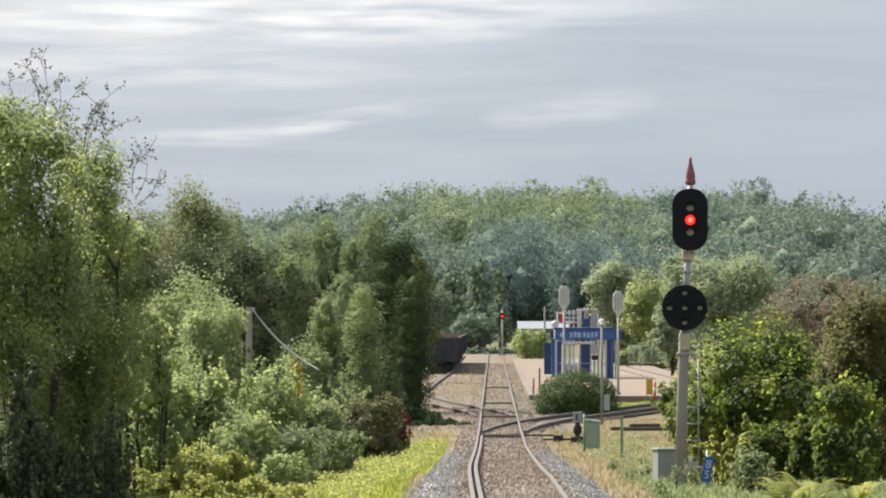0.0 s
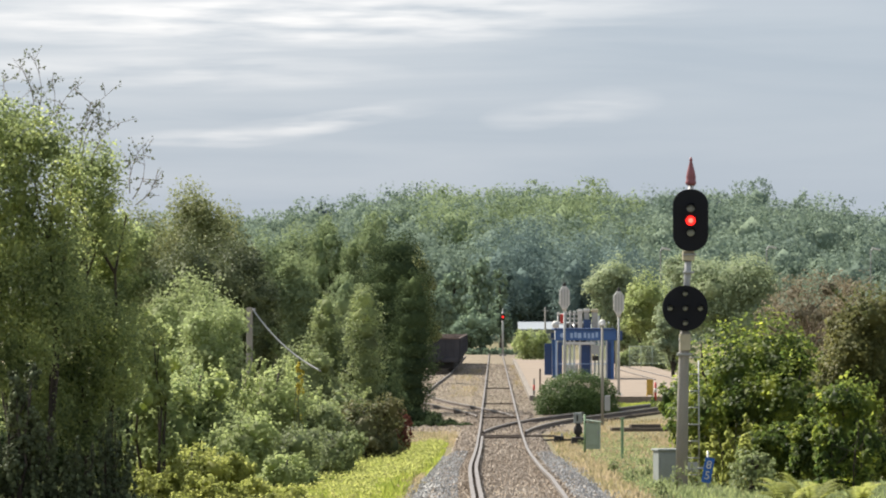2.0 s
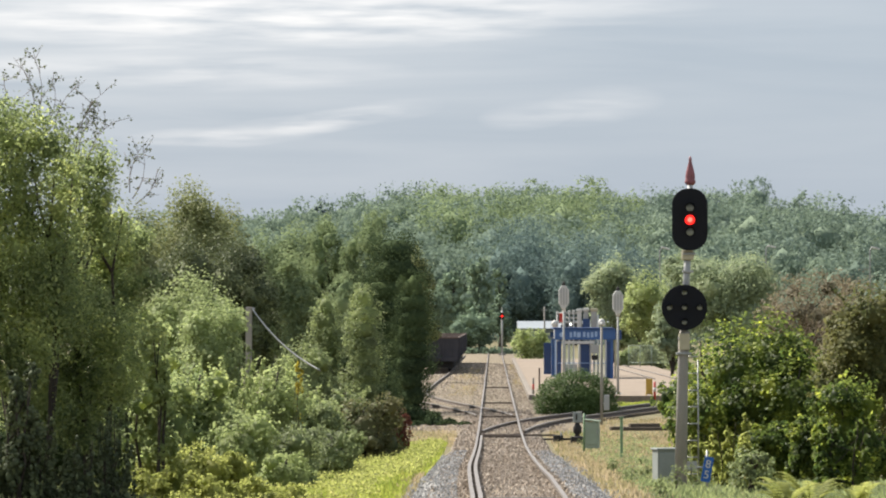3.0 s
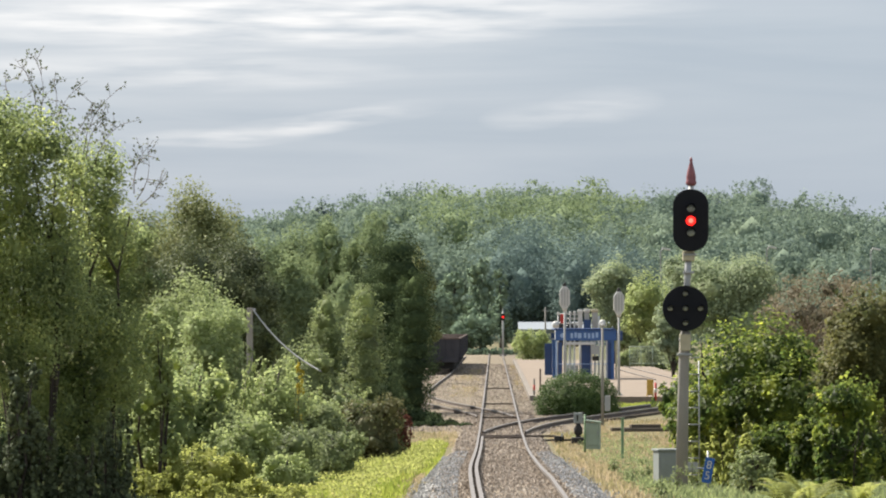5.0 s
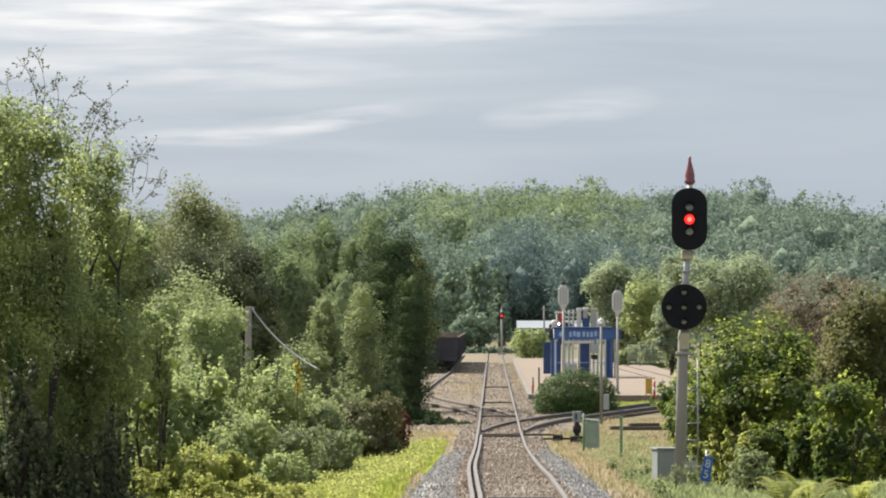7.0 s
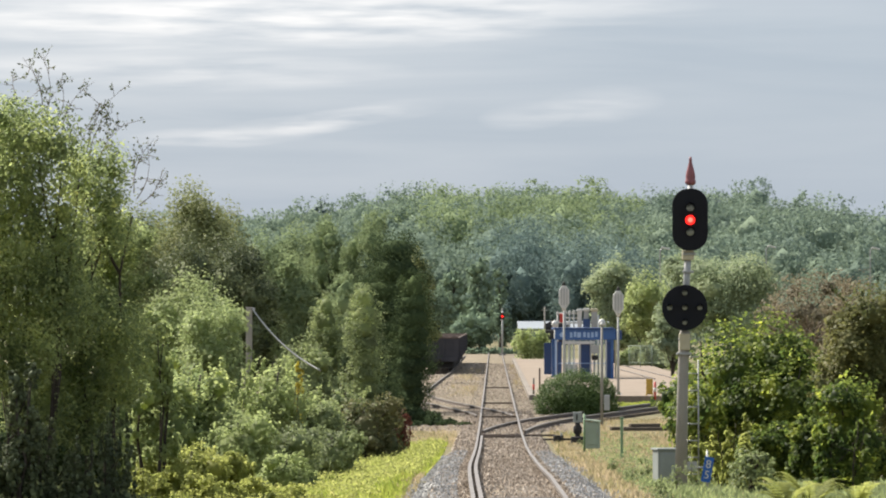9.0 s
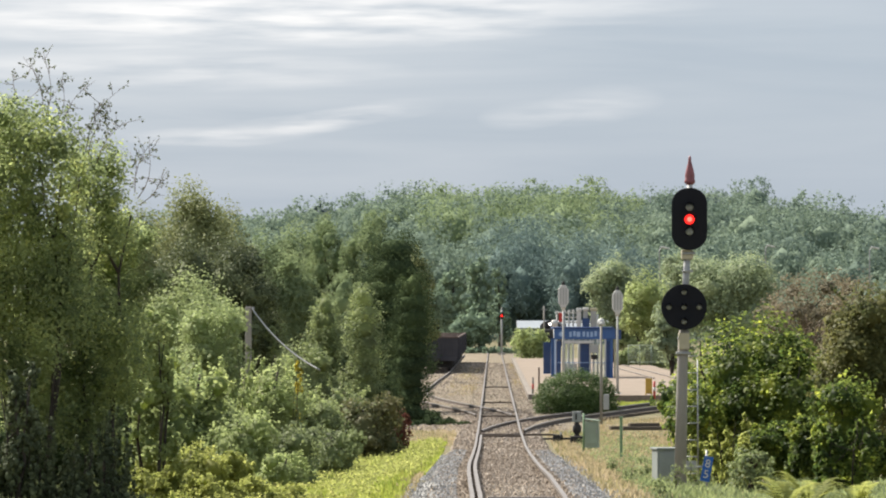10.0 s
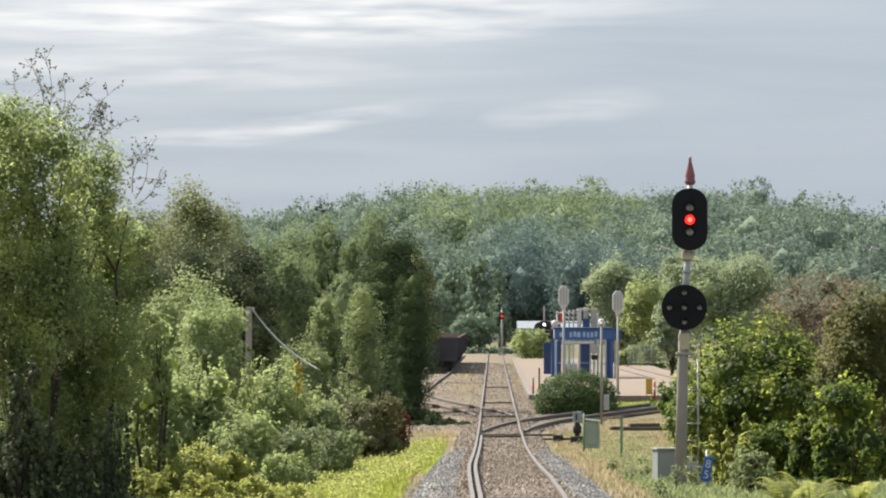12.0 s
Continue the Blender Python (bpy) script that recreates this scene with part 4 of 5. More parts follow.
def small_posts():
    c = empty("marker_stake", 4.66, 262, 0.01, "faded red and white stake by the platform edge", "post")
    part("stake", tube([(0, 0, -0.2), (0, 0, 0.95)], 0.05, 8), "kerb", c)
    part("band", tube([(0, 0, 0.35), (0, 0, 0.62)], 0.056, 8), "redpaint", c)
    c = empty("wooden_stake", 5.28, 278, 0.01, "plain wooden stake on the platform", "post")
    part("stake", box(0, 0, -0.2, 0.09, 0.09, 1.5, 0.01), "rust", c)
    c = empty("barrier", 10.63, 262, 0.01, "yellow and orange barrier at the platform", "barrier")
    part("board", box(0, 0, 0.1, 0.34, 0.1, 0.8, 0.02), "yellow", c)
    part("leg", box(-0.15, 0, -0.1, 0.06, 0.3, 0.3, 0.01), "yellow", c)
    part("leg", box(0.15, 0, -0.1, 0.06, 0.3, 0.3, 0.01), "yellow", c)
    c = empty("barrier_post", 10.75, 258, 0.01, "orange and white post beside the barrier", "post")
    part("post", tube([(0, 0, -0.1), (0, 0, 0.8)], 0.06, 10), "redpaint", c)
    part("band", tube([(0, 0, 0.3), (0, 0, 0.5)], 0.066, 10), "white", c)


def sagging_wire():
    c = empty("wire_pole", -6.1, 160, 3.39, "short weathered grey pole carrying a sagging wire", "pole")
    part("pole", box(0, 0, -3.2, 0.19, 0.18, 4.2, 0.02), "concrete", c)
    part("crossbar", box(0.06, 0, 0.9, 0.26, 0.08, 0.08, 0.01), "galv", c)
    a, b = Vector((0.08, 0, 0.98)), Vector((2.3, -2.0, -0.98))
    pts = [a.lerp(b, t) + Vector((0, 0, -0.3 * 4 * t * (1 - t) * (1 - 0.3 * t))) for t in np.linspace(0, 1, 20)]
    part("wire", tube([tuple(p) for p in pts], 0.026, 6), "galv", c, "pale grey cable")


def distant_lamp(x, y, top, label):
    c = empty("street_lamp", x, y, 0.0, label, "street lamp", "street lamps on the far road")
    part("pole", tube([(0, 0, -0.3), (0, 0, top - 0.3), (0.25, 0, top)], 0.09, 8), "galv", c)
    part("lamp_head", shifted(box(0, 0, -0.1, 1.1, 0.5, 0.22, 0.05), 0.7, 0, top, 0, 12), "white", c, "white lamp head")


def utility_pole():
    c = empty("utility_pole", 13.8, 690, 0.0, "thin grey utility pole beyond the yard", "pole")
    part("pole", tube([(0, 0, -0.3), (0, 0, 5.58)], (0.14, 0.1), 8), "concrete", c)
    part("crossarm", box(0, 0, 5.05, 0.9, 0.1, 0.12, 0.01), "galv", c)


signal_mast()
grey_cabinet()
number_board()
point_machine()
green_cabinet()
green_post()
slim_pole()
panel_post(6.47, 272, 0, 5.833, "tall grey lamp post with eight-sided lantern behind round bush")
panel_post(9.16, 266, 0, 5.527, "tall grey lamp post with eight-sided lantern beside shelter")
shelter()
pipe_frame()
globe_lamp(10.77, 345, 0.03, 3.5, "white globe lamp on a grey post by the shelter")
globe_lamp(7.68, 349, -0.02, 3.45, "weathered white lamp on a grey post by the shelter")
far_signal()
for i in range(7):
    yy = 380.0 + 6.6 + i * 14.2
    wagon(west_x(yy) - 0.05, yy, -0.56)
loco = locomotive()
shed()
fence()
small_posts()
sagging_wire()
utility_pole()
for x, y, top in ((27.31, 640, 12.8), (41.31, 650, 13.15), (55.45, 660, 13.07)):
    distant_lamp(x, y, top, "slim street lamp with a white head above the trees")


def timber_pile():
    """Old sleepers left lying beside the branch."""
    c = empty("timber_pile", 7.32, 186, 0.04, "pile of old dark wooden sleepers beside the branch", "timber pile", turn=6)
    for i, (x, y, z, w, t) in enumerate(((0, 0, -0.12, 1.5, 4), (0.45, 0.5, -0.12, 1.6, -9), (-0.45, 1.1, -0.12, 1.3, 14), (0.1, 0.35, 0.012, 1.2, 16))):
        part("timber", shifted(box(0, 0, 0, w, 0.22, 0.13, 0.02), x, y, z, 0, 0, t), "sleeper", c)


timber_pile()


# ---- plants ----
def lobes(kind, h, w, rng):
    """The lobes of a crown of that height and width, from its foot."""
    r = w / 2
    out = []
    if kind == "round":
        out.append((0, 0, h * 0.6, r * 0.72, r * 0.72, h * 0.36))
        for _ in range(11):
            a, z = rng.uniform(0, 6.28), rng.uniform(0.32, 0.86)
            q = r * 0.62 * math.sin(math.pi * min(0.95, z)) ** 0.6
            s = r * rng.uniform(0.3, 0.46)
            out.append((q * math.cos(a), q * math.sin(a), h * z, s, s, s * rng.uniform(0.7, 0.95)))
    elif kind == "tall":
        for i in range(26):
            z = 0.14 + 0.8 * (i / 25)
            a = rng.uniform(0, 6.28)
            q = r * 0.8 * (1.1 - z * 0.62) * rng.uniform(0.3, 1)
            s = r * rng.uniform(0.26, 0.46) * (1.1 - 0.45 * z)
            out.append((q * math.cos(a), q * math.sin(a), h * z, s, s, s * 1.25))
    elif kind == "locust":
        for i in range(46):
            z = rng.uniform(0.16, 0.94)
            a = rng.uniform(0, 6.28)
            q = r * 0.8 * math.sqrt(max(0.05, 1 - ((z - 0.45) / 0.58) ** 2)) * math.sqrt(rng.random())
            s = r * rng.uniform(0.24, 0.42)
            out.append((q * math.cos(a), q * math.sin(a), h * z, s, s, s * rng.uniform(0.9, 1.4)))
    elif kind == "cone":
        for i in range(12):
            z = 0.08 + 0.84 * i / 11
            s = r * max(0.16, (1 - z) ** 0.62)
            out.append((rng.normal(0, 0.06) * r, rng.normal(0, 0.06) * r, h * z, s, s, h * 0.13))
            for _ in range(3):
                a = rng.uniform(0, 6.28)
                out.append((s * 0.75 * math.cos(a), s * 0.75 * math.sin(a), h * z, s * 0.36, s * 0.36, h * 0.1))
    elif kind == "column":
        for i in range(9):
            z = 0.05 + 0.83 * i / 8
            s = r * (0.62 + 1.3 * z if z < 0.29 else 1.0 if z < 0.62 else max(0.35, 1 - ((z - 0.62) / 0.36) ** 2 * 0.7))
            out.append((rng.normal(0, 0.05) * r, 0, h * z, s, s, h * 0.12))
    elif kind == "spires":
        for _ in range(15):
            a, q = rng.uniform(0, 6.28), r * 0.85 * math.sqrt(rng.random())
            top, s = h * rng.uniform(0.62, 0.97) * (1 - 0.2 * q / r), r * rng.uniform(0.13, 0.2)
            for k, z in enumerate((0.25, 0.5, 0.72, 0.9)):
                out.append((q * math.cos(a) * (0.7 + 0.3 * z), q * math.sin(a), top * z, s * (1.5 - 0.28 * k), s * (1.5 - 0.28 * k), top * 0.15))
    elif kind == "mound":
        # old cedar: a broad cone of overlapping shaggy boughs
        for i in range(30):
            z = 0.1 + 0.82 * i / 29
            a = rng.uniform(0, 6.28)
            q = r * 0.62 * (1 - z ** 2.2) ** 0.5 * rng.uniform(0.5, 1.05)
            s = r * rng.uniform(0.26, 0.4) * (1.12 - 0.5 * z)
            out.append((q * math.cos(a), q * math.sin(a), h * z, s, s, s * rng.uniform(1.1, 1.7)))
    elif kind == "dome":
        out.append((0, 0, h * 0.3, r * 0.97, r * 0.97, h * 0.68))
    else:  # bush: several rounded heaps from the ground up
        out.append((0, 0, h * 0.42, r * 0.75, r * 0.75, h * 0.45))
        for _ in range(9):
            a, q = rng.uniform(0, 6.28), r * rng.uniform(0.35, 0.72)
            s = r * rng.uniform(0.28, 0.45)
            out.append((q * math.cos(a), q * math.sin(a), h * rng.uniform(0.15, 0.78), s, s, min(s, h * 0.3)))
    return out


PLANTED = [100]


def plant(name, kind, x, y, top, w, n, leaf, mat, label, category="tree", group="", stems=1, trunk=0.1, rough=0.3, shell=0.35, wild=0.55,
          per=12, clump=0.13, up=0.5, tw=0, bare=0.12, width=0.42, foot=None, heart=0.6):
    """A tree or shrub at x, y whose crown reaches the height top: trunk, limbs and a crown of single leaves."""
    PLANTED[0] += 1
    rng = np.random.default_rng(PLANTED[0])
    z0 = (ground_z(x, y) if foot is None else foot) - 0.05
    h = top - z0
    e = empty(name, x, y, z0, label, category, group)
    bl = lobes(kind, h, w, rng)
    p, nn, mass = crown(bl, n, rng, per, clump, up, shell, rough, wild, heart, leaf * 2.6)
    keep = p[:, 2] > h * (bare if kind in ("round", "tall", "locust") else 0.0)
    cr = new("crown", leaf_mesh("crown", p[keep], nn[keep], np.full(keep.sum(), leaf), rng, width, mat, mass))
    cr.parent = e
    for s in range(stems):
        bm = bmesh.new()
        a = rng.uniform(0, 6.28)
        q = 0.0 if stems == 1 else w * 0.22 * rng.uniform(0.3, 1)
        bx, by = q * math.cos(a), q * math.sin(a) * 0.6
        pts = [(bx, by, -0.15)]
        for k in range(1, 6):
            t = k / 5 * 0.8
            pts.append((bx * (1 + t * 0.7) + rng.normal(0, 0.012) * h, by * (1 + t * 0.7) + rng.normal(0, 0.012) * h, h * t))
        add_tube(bm, pts, [trunk * (1 - 0.16 * k) for k in range(6)], 8)
        for b in rng.permutation(len(bl))[:max(2, 7 // stems)]:
            c = Vector(bl[b][:3])
            j = int(np.clip(c.z / h / 0.8 * 5 - 1, 1, 4))
            st = Vector(pts[j])
            md = st.lerp(c, 0.5) + Vector((0, 0, -0.03 * h))
            part("limb", tube([st, md, c], [trunk * 0.45, trunk * 0.3, trunk * 0.1], 6), "bark", e)
        part("trunk", bm, "bark", e)
    if tw:
        # thin shoots that stand out of the crown, with a few leaves each
        bm = bmesh.new()
        lp, ln = [], []
        for _ in range(tw):
            b = bl[rng.integers(len(bl))]
            u = rng.normal(size=3)
            u[2] = abs(u[2]) + 0.7
            u /= np.linalg.norm(u)
            o = np.array(b[:3]) + u * np.array(b[3:]) * 0.7
            ln_ = w * rng.uniform(0.18, 0.4)
            u2 = u + rng.normal(0, 0.25, 3)
            q = [o, o + u * ln_ * 0.5, o + u * ln_ * 0.5 + u2 * ln_ * 0.5]
            add_tube(bm, [tuple(v) for v in q], [trunk * 0.13, trunk * 0.08, trunk * 0.04], 4)
            for t in rng.uniform(0.25, 1, 26):
                lp.append(o + u * ln_ * min(t, 0.5) + u2 * ln_ * max(0, t - 0.5) + np.clip(rng.normal(0, ln_ * 0.035, 3), -0.06, 0.06))
                ln.append(rng.normal(size=3))
        tagged(part("shoot", bm, "twig", e), kind="stuff")
        lv = new("shoot_foliage", leaf_mesh("shoot_foliage", np.array(lp), np.array(ln), leaf, rng, width, mat))
        lv.parent = e
        tagged(lv, kind="stuff")
    return e


swaying = []


def sway(e, reach, lean):
    swaying.append((e, e.matrix_basis.copy(), reach, lean))


GUST_A = ((0, 0), (0.5, -1), (1, -2), (1.5, -4), (2, -7), (2.5, -11), (3, -13), (4, -8), (5, 0), (5.5, 1), (6, 3), (6.5, 3), (7, 5),
          (8, 6), (9, 7), (9.5, 7), (10, 6), (10.5, 8), (11, 11), (11.5, 6), (12, -2))
GUST_B = ((0, 0), (1, -5), (1.5, -8), (2, -11), (2.5, -11), (3, -9), (4, -9), (5, -8), (6, -6), (7, -3), (8, 2), (9, 5), (10, 7), (11, 8), (12, 8))
GUST_C = ((0, 0), (0.7, -3), (1.5, -2), (2.2, -6), (3, -4), (4, 3), (5, 2), (6, -2), (7, 2), (8, 5), (9, 3), (10, 6), (11, 3), (12, 1))

ROBINIA = "tall leafy locust tree with thin dark stems, stirring in wind"
# the tall locust trees close by; the westmost, unseen, is added to cast shade
for x, y, top, w, n, stems, gust, reach in ((-7.3, 87, 7.85, 2.9, 40000, 4, GUST_B, 7.0), (-8.7, 90, 8.3, 3.0, 26000, 4, GUST_C, 7.4), (-6.3, 88.5, 7.1, 2.2, 30000, 3, GUST_A, 6.2),
                                           (-5.7, 90, 6.55, 1.7, 20000, 2, GUST_C, 5.6), (-10.4, 88, 8.6, 3.4, 20000, 3, GUST_B, 7.4)):
    t = plant("locust_tree", "locust", x, y, top, w, n, 0.072, "robinia", ROBINIA, stems=stems, trunk=0.065, bare=0.5 if x > -6 else 0.14, rough=0.4, shell=0.6, clump=0.3,
              group="locust trees", heart=0.36, wild=0.7, up=0.2, width=0.3)
    sway(t, reach, gust)


def sprig(tree, a, b, n, leaf, seed):
    """A bare twig that stands out of the crown from a to b, with single leaves along it and on short side shoots."""
    rng = np.random.default_rng(seed)
    o = np.array(tree.matrix_basis.translation)
    a, b = np.array(a, float) - o, np.array(b, float) - o
    d = b - a
    ln = float(np.linalg.norm(d))
    bend = np.array((-d[2], 0.2 * ln, d[0])) * 0.12 * rng.choice((-1, 1))
    at = lambda t: a + d * t + bend * 4 * t * (1 - t)
    bm = bmesh.new()
    add_tube(bm, [tuple(at(t)) for t in (0, 0.25, 0.5, 0.75, 1)], [0.009, 0.007, 0.005, 0.004, 0.003], 5)
    lp, ln_ = [], []
    for k in range(max(3, n // 5)):
        t = rng.uniform(0.2, 1)
        u = d / ln * 0.6 + rng.normal(0, 0.75, 3)
        q0 = at(t)
        q1 = q0 + u / np.linalg.norm(u) * rng.uniform(0.14, 0.34)
        add_tube(bm, [tuple(q0), tuple(q1)], [0.005, 0.003], 4)
        for m in range(5):
            lp.append(q0 + (q1 - q0) * rng.uniform(0.3, 1.05) + np.clip(rng.normal(0, 0.03, 3), -0.04, 0.04))
            ln_.append(rng.normal(size=3))
    tagged(part("twig", bm, "twig", tree), kind="stuff")
    lv = new("twig_foliage", leaf_mesh("twig_foliage", np.array(lp), np.array(ln_), leaf, rng, 0.32, "twigleaf"))
    lv.parent = tree
    tagged(lv, kind="stuff")


west_locust, mid_locust, east_locust = swaying[0][0], swaying[2][0], swaying[3][0]
for i, (tree, x0, z0, x1, z1, n) in enumerate(((west_locust, -6.95, 7.5, -7.28, 8.52, 45), (west_locust, -6.9, 7.5, -6.95, 8.55, 45), (west_locust, -7.15, 7.5, -7.45, 8.25, 35),
                                              (west_locust, -6.7, 7.4, -6.62, 8.15, 30), (west_locust, -6.6, 7.3, -6.2, 8.0, 40), (west_locust, -6.5, 7.1, -5.95, 7.75, 40),
                                              (mid_locust, -6.2, 6.9, -5.55, 8.02, 26), (mid_locust, -6.15, 6.8, -5.75, 7.6, 45), (mid_locust, -6.0, 6.7, -5.5, 7.4, 40),
                                              (east_locust, -5.35, 6.2, -5.0, 7.12, 45), (east_locust, -5.3, 6.1, -5.1, 6.9, 35), (east_locust, -5.25, 6.0, -4.85, 6.6, 26))):
    sprig(tree, (x0, 87.5, z0), (x1, 87.3, z1), int(n * 1.5), 0.058, 300 + i)
t = plant("locust_sapling", "tall", -5.3, 93, 4.3, 1.1, 6000, 0.08, "scrub", "young locust sapling with fresh light green leaves", stems=3, trunk=0.045, tw=8, bare=0.2, rough=0.4, heart=0.5)
sway(t, 3.0, GUST_C)
plant("locust_sapling", "tall", -5.65, 95, 3.4, 1.0, 4600, 0.07, "scrub", "young locust sapling with fresh light green leaves", stems=2, trunk=0.04, tw=6, bare=0.1, rough=0.4, heart=0.5)
# a locust in the dark leaf, so it looks shaded
plant("locust_sapling", "tall", -6.94, 84, 3.33, 1.027, 3666, 0.070, "dark", "leafy locust sapling among the stems, coloured dark for shade", "tree", stems=3, trunk=0.04, bare=0.1, heart=0.5)
plant("yellow_shrub", "bush", -5.75, 97, 2.0, 1.200, 3300, 0.06, "sunny", "low yellow-green shrub at the edge of the trees", "shrub", rough=0.45)
plant("yellow_shrub", "bush", -5.3, 94.5, 1.75, 1.100, 3000, 0.06, "sunny", "low yellow-green shrub at the edge of the trees", "shrub", rough=0.45)
plant("light_shrub", "round", -5.72, 131, 4.4, 1.3, 5000, 0.08, "willow", "tall soft light green willow shrub", "shrub", rough=0.35, bare=0.0, stems=3, trunk=0.05)
plant("yellow_shrub", "bush", -4.75, 96, 1.75, 1.400, 4314, 0.06, "sunny", "low yellow-green shrub at the edge of the trees", "shrub", rough=0.45)
plant("yellow_shrub", "bush", -4.2, 99, 1.45, 1.200, 3300, 0.06, "sunny", "low yellow-green shrub at the edge of the trees", "shrub", rough=0.45)
plant("light_shrub", "round", -6.55, 132, 5.35, 3.0, 15000, 0.08, "willow", "tall soft light green willow shrub", "shrub", rough=0.35, bare=0.0, stems=3, trunk=0.05)
plant("light_shrub", "round", -5.85, 129, 4.75, 2.2, 9000, 0.08, "willow", "tall soft light green willow shrub", "shrub", rough=0.35, bare=0.0, stems=3, trunk=0.05)
plant("light_shrub", "bush", -7.5, 124, 4.74, 2.067, 7957, 0.085, "scrub", "leafy green shrub under the locust trees", "shrub", rough=0.4)
plant("spire_shrub", "spires", -5.75, 114, 3.75, 1.9, 7000, 0.07, "scrub", "leafy green shrub of many upright shoots", "shrub", rough=0.2, stems=4, trunk=0.02, up=0.8, heart=0.3)
plant("spire_shrub", "spires", -4.85, 117, 3.35, 1.9, 7000, 0.07, "scrub", "leafy green shrub of many upright shoots", "shrub", rough=0.2, stems=4, trunk=0.02, up=0.8, heart=0.3)
plant("spire_shrub", "spires", -4.55, 128, 3.85, 2.2, 6000, 0.08, "scrub", "leafy green shrub of many upright shoots", "shrub", rough=0.2, stems=4, trunk=0.02, up=0.8, heart=0.3)
plant("scrub_bush", "bush", -5.0, 112, 2.65, 1.9, 5206, 0.08, "scrub", "leafy green shrub on the bank", "shrub", tw=10)
plant("scrub_bush", "bush", -4.2, 127, 3.35, 2.0, 5155, 0.085, "scrub", "leafy green shrub on the bank", "shrub", tw=10)
plant("scrub_bush", "bush", -3.75, 131, 2.85, 2.0, 4558, 0.085, "scrub", "leafy green shrub on the bank", "shrub", tw=8)
plant("scrub_bush", "bush", -4.3, 107, 2.2, 1.9, 5049, 0.075, "scrub", "leafy green shrub on the bank", "shrub")
plant("scrub_bush", "bush", -3.1, 130, 2.24, 1.9, 4298, 0.08, "vine", "olive green shrub hung with creeper", "shrub")
plant("scrub_bush", "bush", -3.47, 112, 1.77, 1.9, 4518, 0.07, "vine", "olive green shrub on the bank", "shrub", rough=0.45)
plant("scrub_bush", "bush", -2.62, 120, 1.5, 1.5, 3274, 0.07, "vine", "olive green shrub on the bank", "shrub", rough=0.45)
plant("scrub_bush", "bush", -3.2, 104, 1.35, 1.3, 3274, 0.06, "scrub", "leafy green shrub on the bank", "shrub", rough=0.45)
plant("russet_bush", "bush", -2.35, 152, 1.87, 2.2, 4053, 0.09, "russet", "dark olive shrub turning brown", "shrub", rough=0.35)
plant("russet_bush", "bush", -1.95, 156, 1.6, 1.6, 3053, 0.09, "russet", "dark olive shrub turning brown", "shrub", rough=0.35)
plant("red_bush", "bush", -1.35, 160, 1.3, 0.9, 1674, 0.08, "red", "small shrub with dull red leaves", "shrub", rough=0.4, tw=8)
plant("white_top_bush", "bush", -3.1, 165, 2.15, 2.000, 3027, 0.09, "vine", "olive shrub with pale leaf tips", "shrub", tw=10)
plant("yellow_tree", "round", -11.7, 235, 10.45, 5.6, 24000, 0.12, "gold_oak", "broad yellow-green tree behind the scrub", "tree", trunk=0.2, rough=0.4)
plant("yellow_tree", "round", -10.35, 238, 9.75, 3.4, 12000, 0.12, "gold_oak", "broad yellow-green tree behind the scrub", "tree", trunk=0.2, rough=0.4)
plant("yellow_tree", "round", -13.6, 225, 9.4, 4.0, 12853, 0.12, "gold_oak", "broad yellow-green tree behind the scrub", "tree", trunk=0.2, rough=0.4)
plant("pine_tree", "round", -8.6, 205, 7.75, 4.4, 20000, 0.1, "dark", "dark pine tree with rounded clumps", "tree", trunk=0.18, rough=0.5, clump=0.1)
plant("pine_tree", "round", -10.3, 202, 7.3, 3.6, 15545, 0.1, "dark", "dark pine tree with rounded clumps", "tree", trunk=0.18, rough=0.5, clump=0.1)
plant("pine_tree", "round", -7.7, 208, 6.4, 2.6, 9545, 0.1, "dark", "dark pine tree with rounded clumps", "tree", trunk=0.18, rough=0.5, clump=0.1)
plant("oak_tree", "round", -8.3, 290, 9.6, 4.4, 12729, 0.14, "suncedar", "mid-green oak behind the cedars", "tree", trunk=0.2)
plant("oak_tree", "round", -1.95, 330, 8.75, 3.5, 9568, 0.15, "gold_oak", "yellow-green oak beside the yard", "tree", trunk=0.2)
plant("oak_tree", "round", -9.4, 270, 8.7, 3.600, 9308, 0.13, "suncedar", "mid-green oak behind the pines", "tree", trunk=0.2)
plant("oak_tree", "round", -7.0, 236, 7.4, 3.0, 9308, 0.12, "suncedar", "leafy green tree beside the cedars", "tree", trunk=0.15, rough=0.4)
plant("cedar_tree", "mound", -5.6, 242, 9.0, 4.7, 20000, 0.12, "suncedar", "shaggy olive-green cedar in the sun", "tree", trunk=0.2, rough=0.3, bare=0.0, width=0.25, up=-0.2)
plant("cedar_tree", "mound", -3.55, 240, 9.15, 5.2, 24000, 0.12, "suncedar", "shaggy olive-green cedar in the sun", "tree", trunk=0.2, rough=0.3, bare=0.0, width=0.25, up=-0.2)
plant("cedar_tree", "column", -2.2, 228, 8.0, 3.7, 16000, 0.11, "cedar", "dense dark green cedar", "tree", trunk=0.2, rough=0.35, width=0.25, up=-0.2)
plant("cedar_tree", "column", -1.31, 222, 6.1, 2.072, 7535, 0.105, "cedar", "dense dark green cedar", "tree", trunk=0.15, rough=0.35, width=0.25, up=-0.2)
plant("creeper_column", "column", -3.1, 205, 5.45, 1.75, 6500, 0.09, "vine", "tall stump overgrown with creeper, sunlit at its top", "creeper column", trunk=0.15, rough=0.2, shell=0.2, wild=0.6)
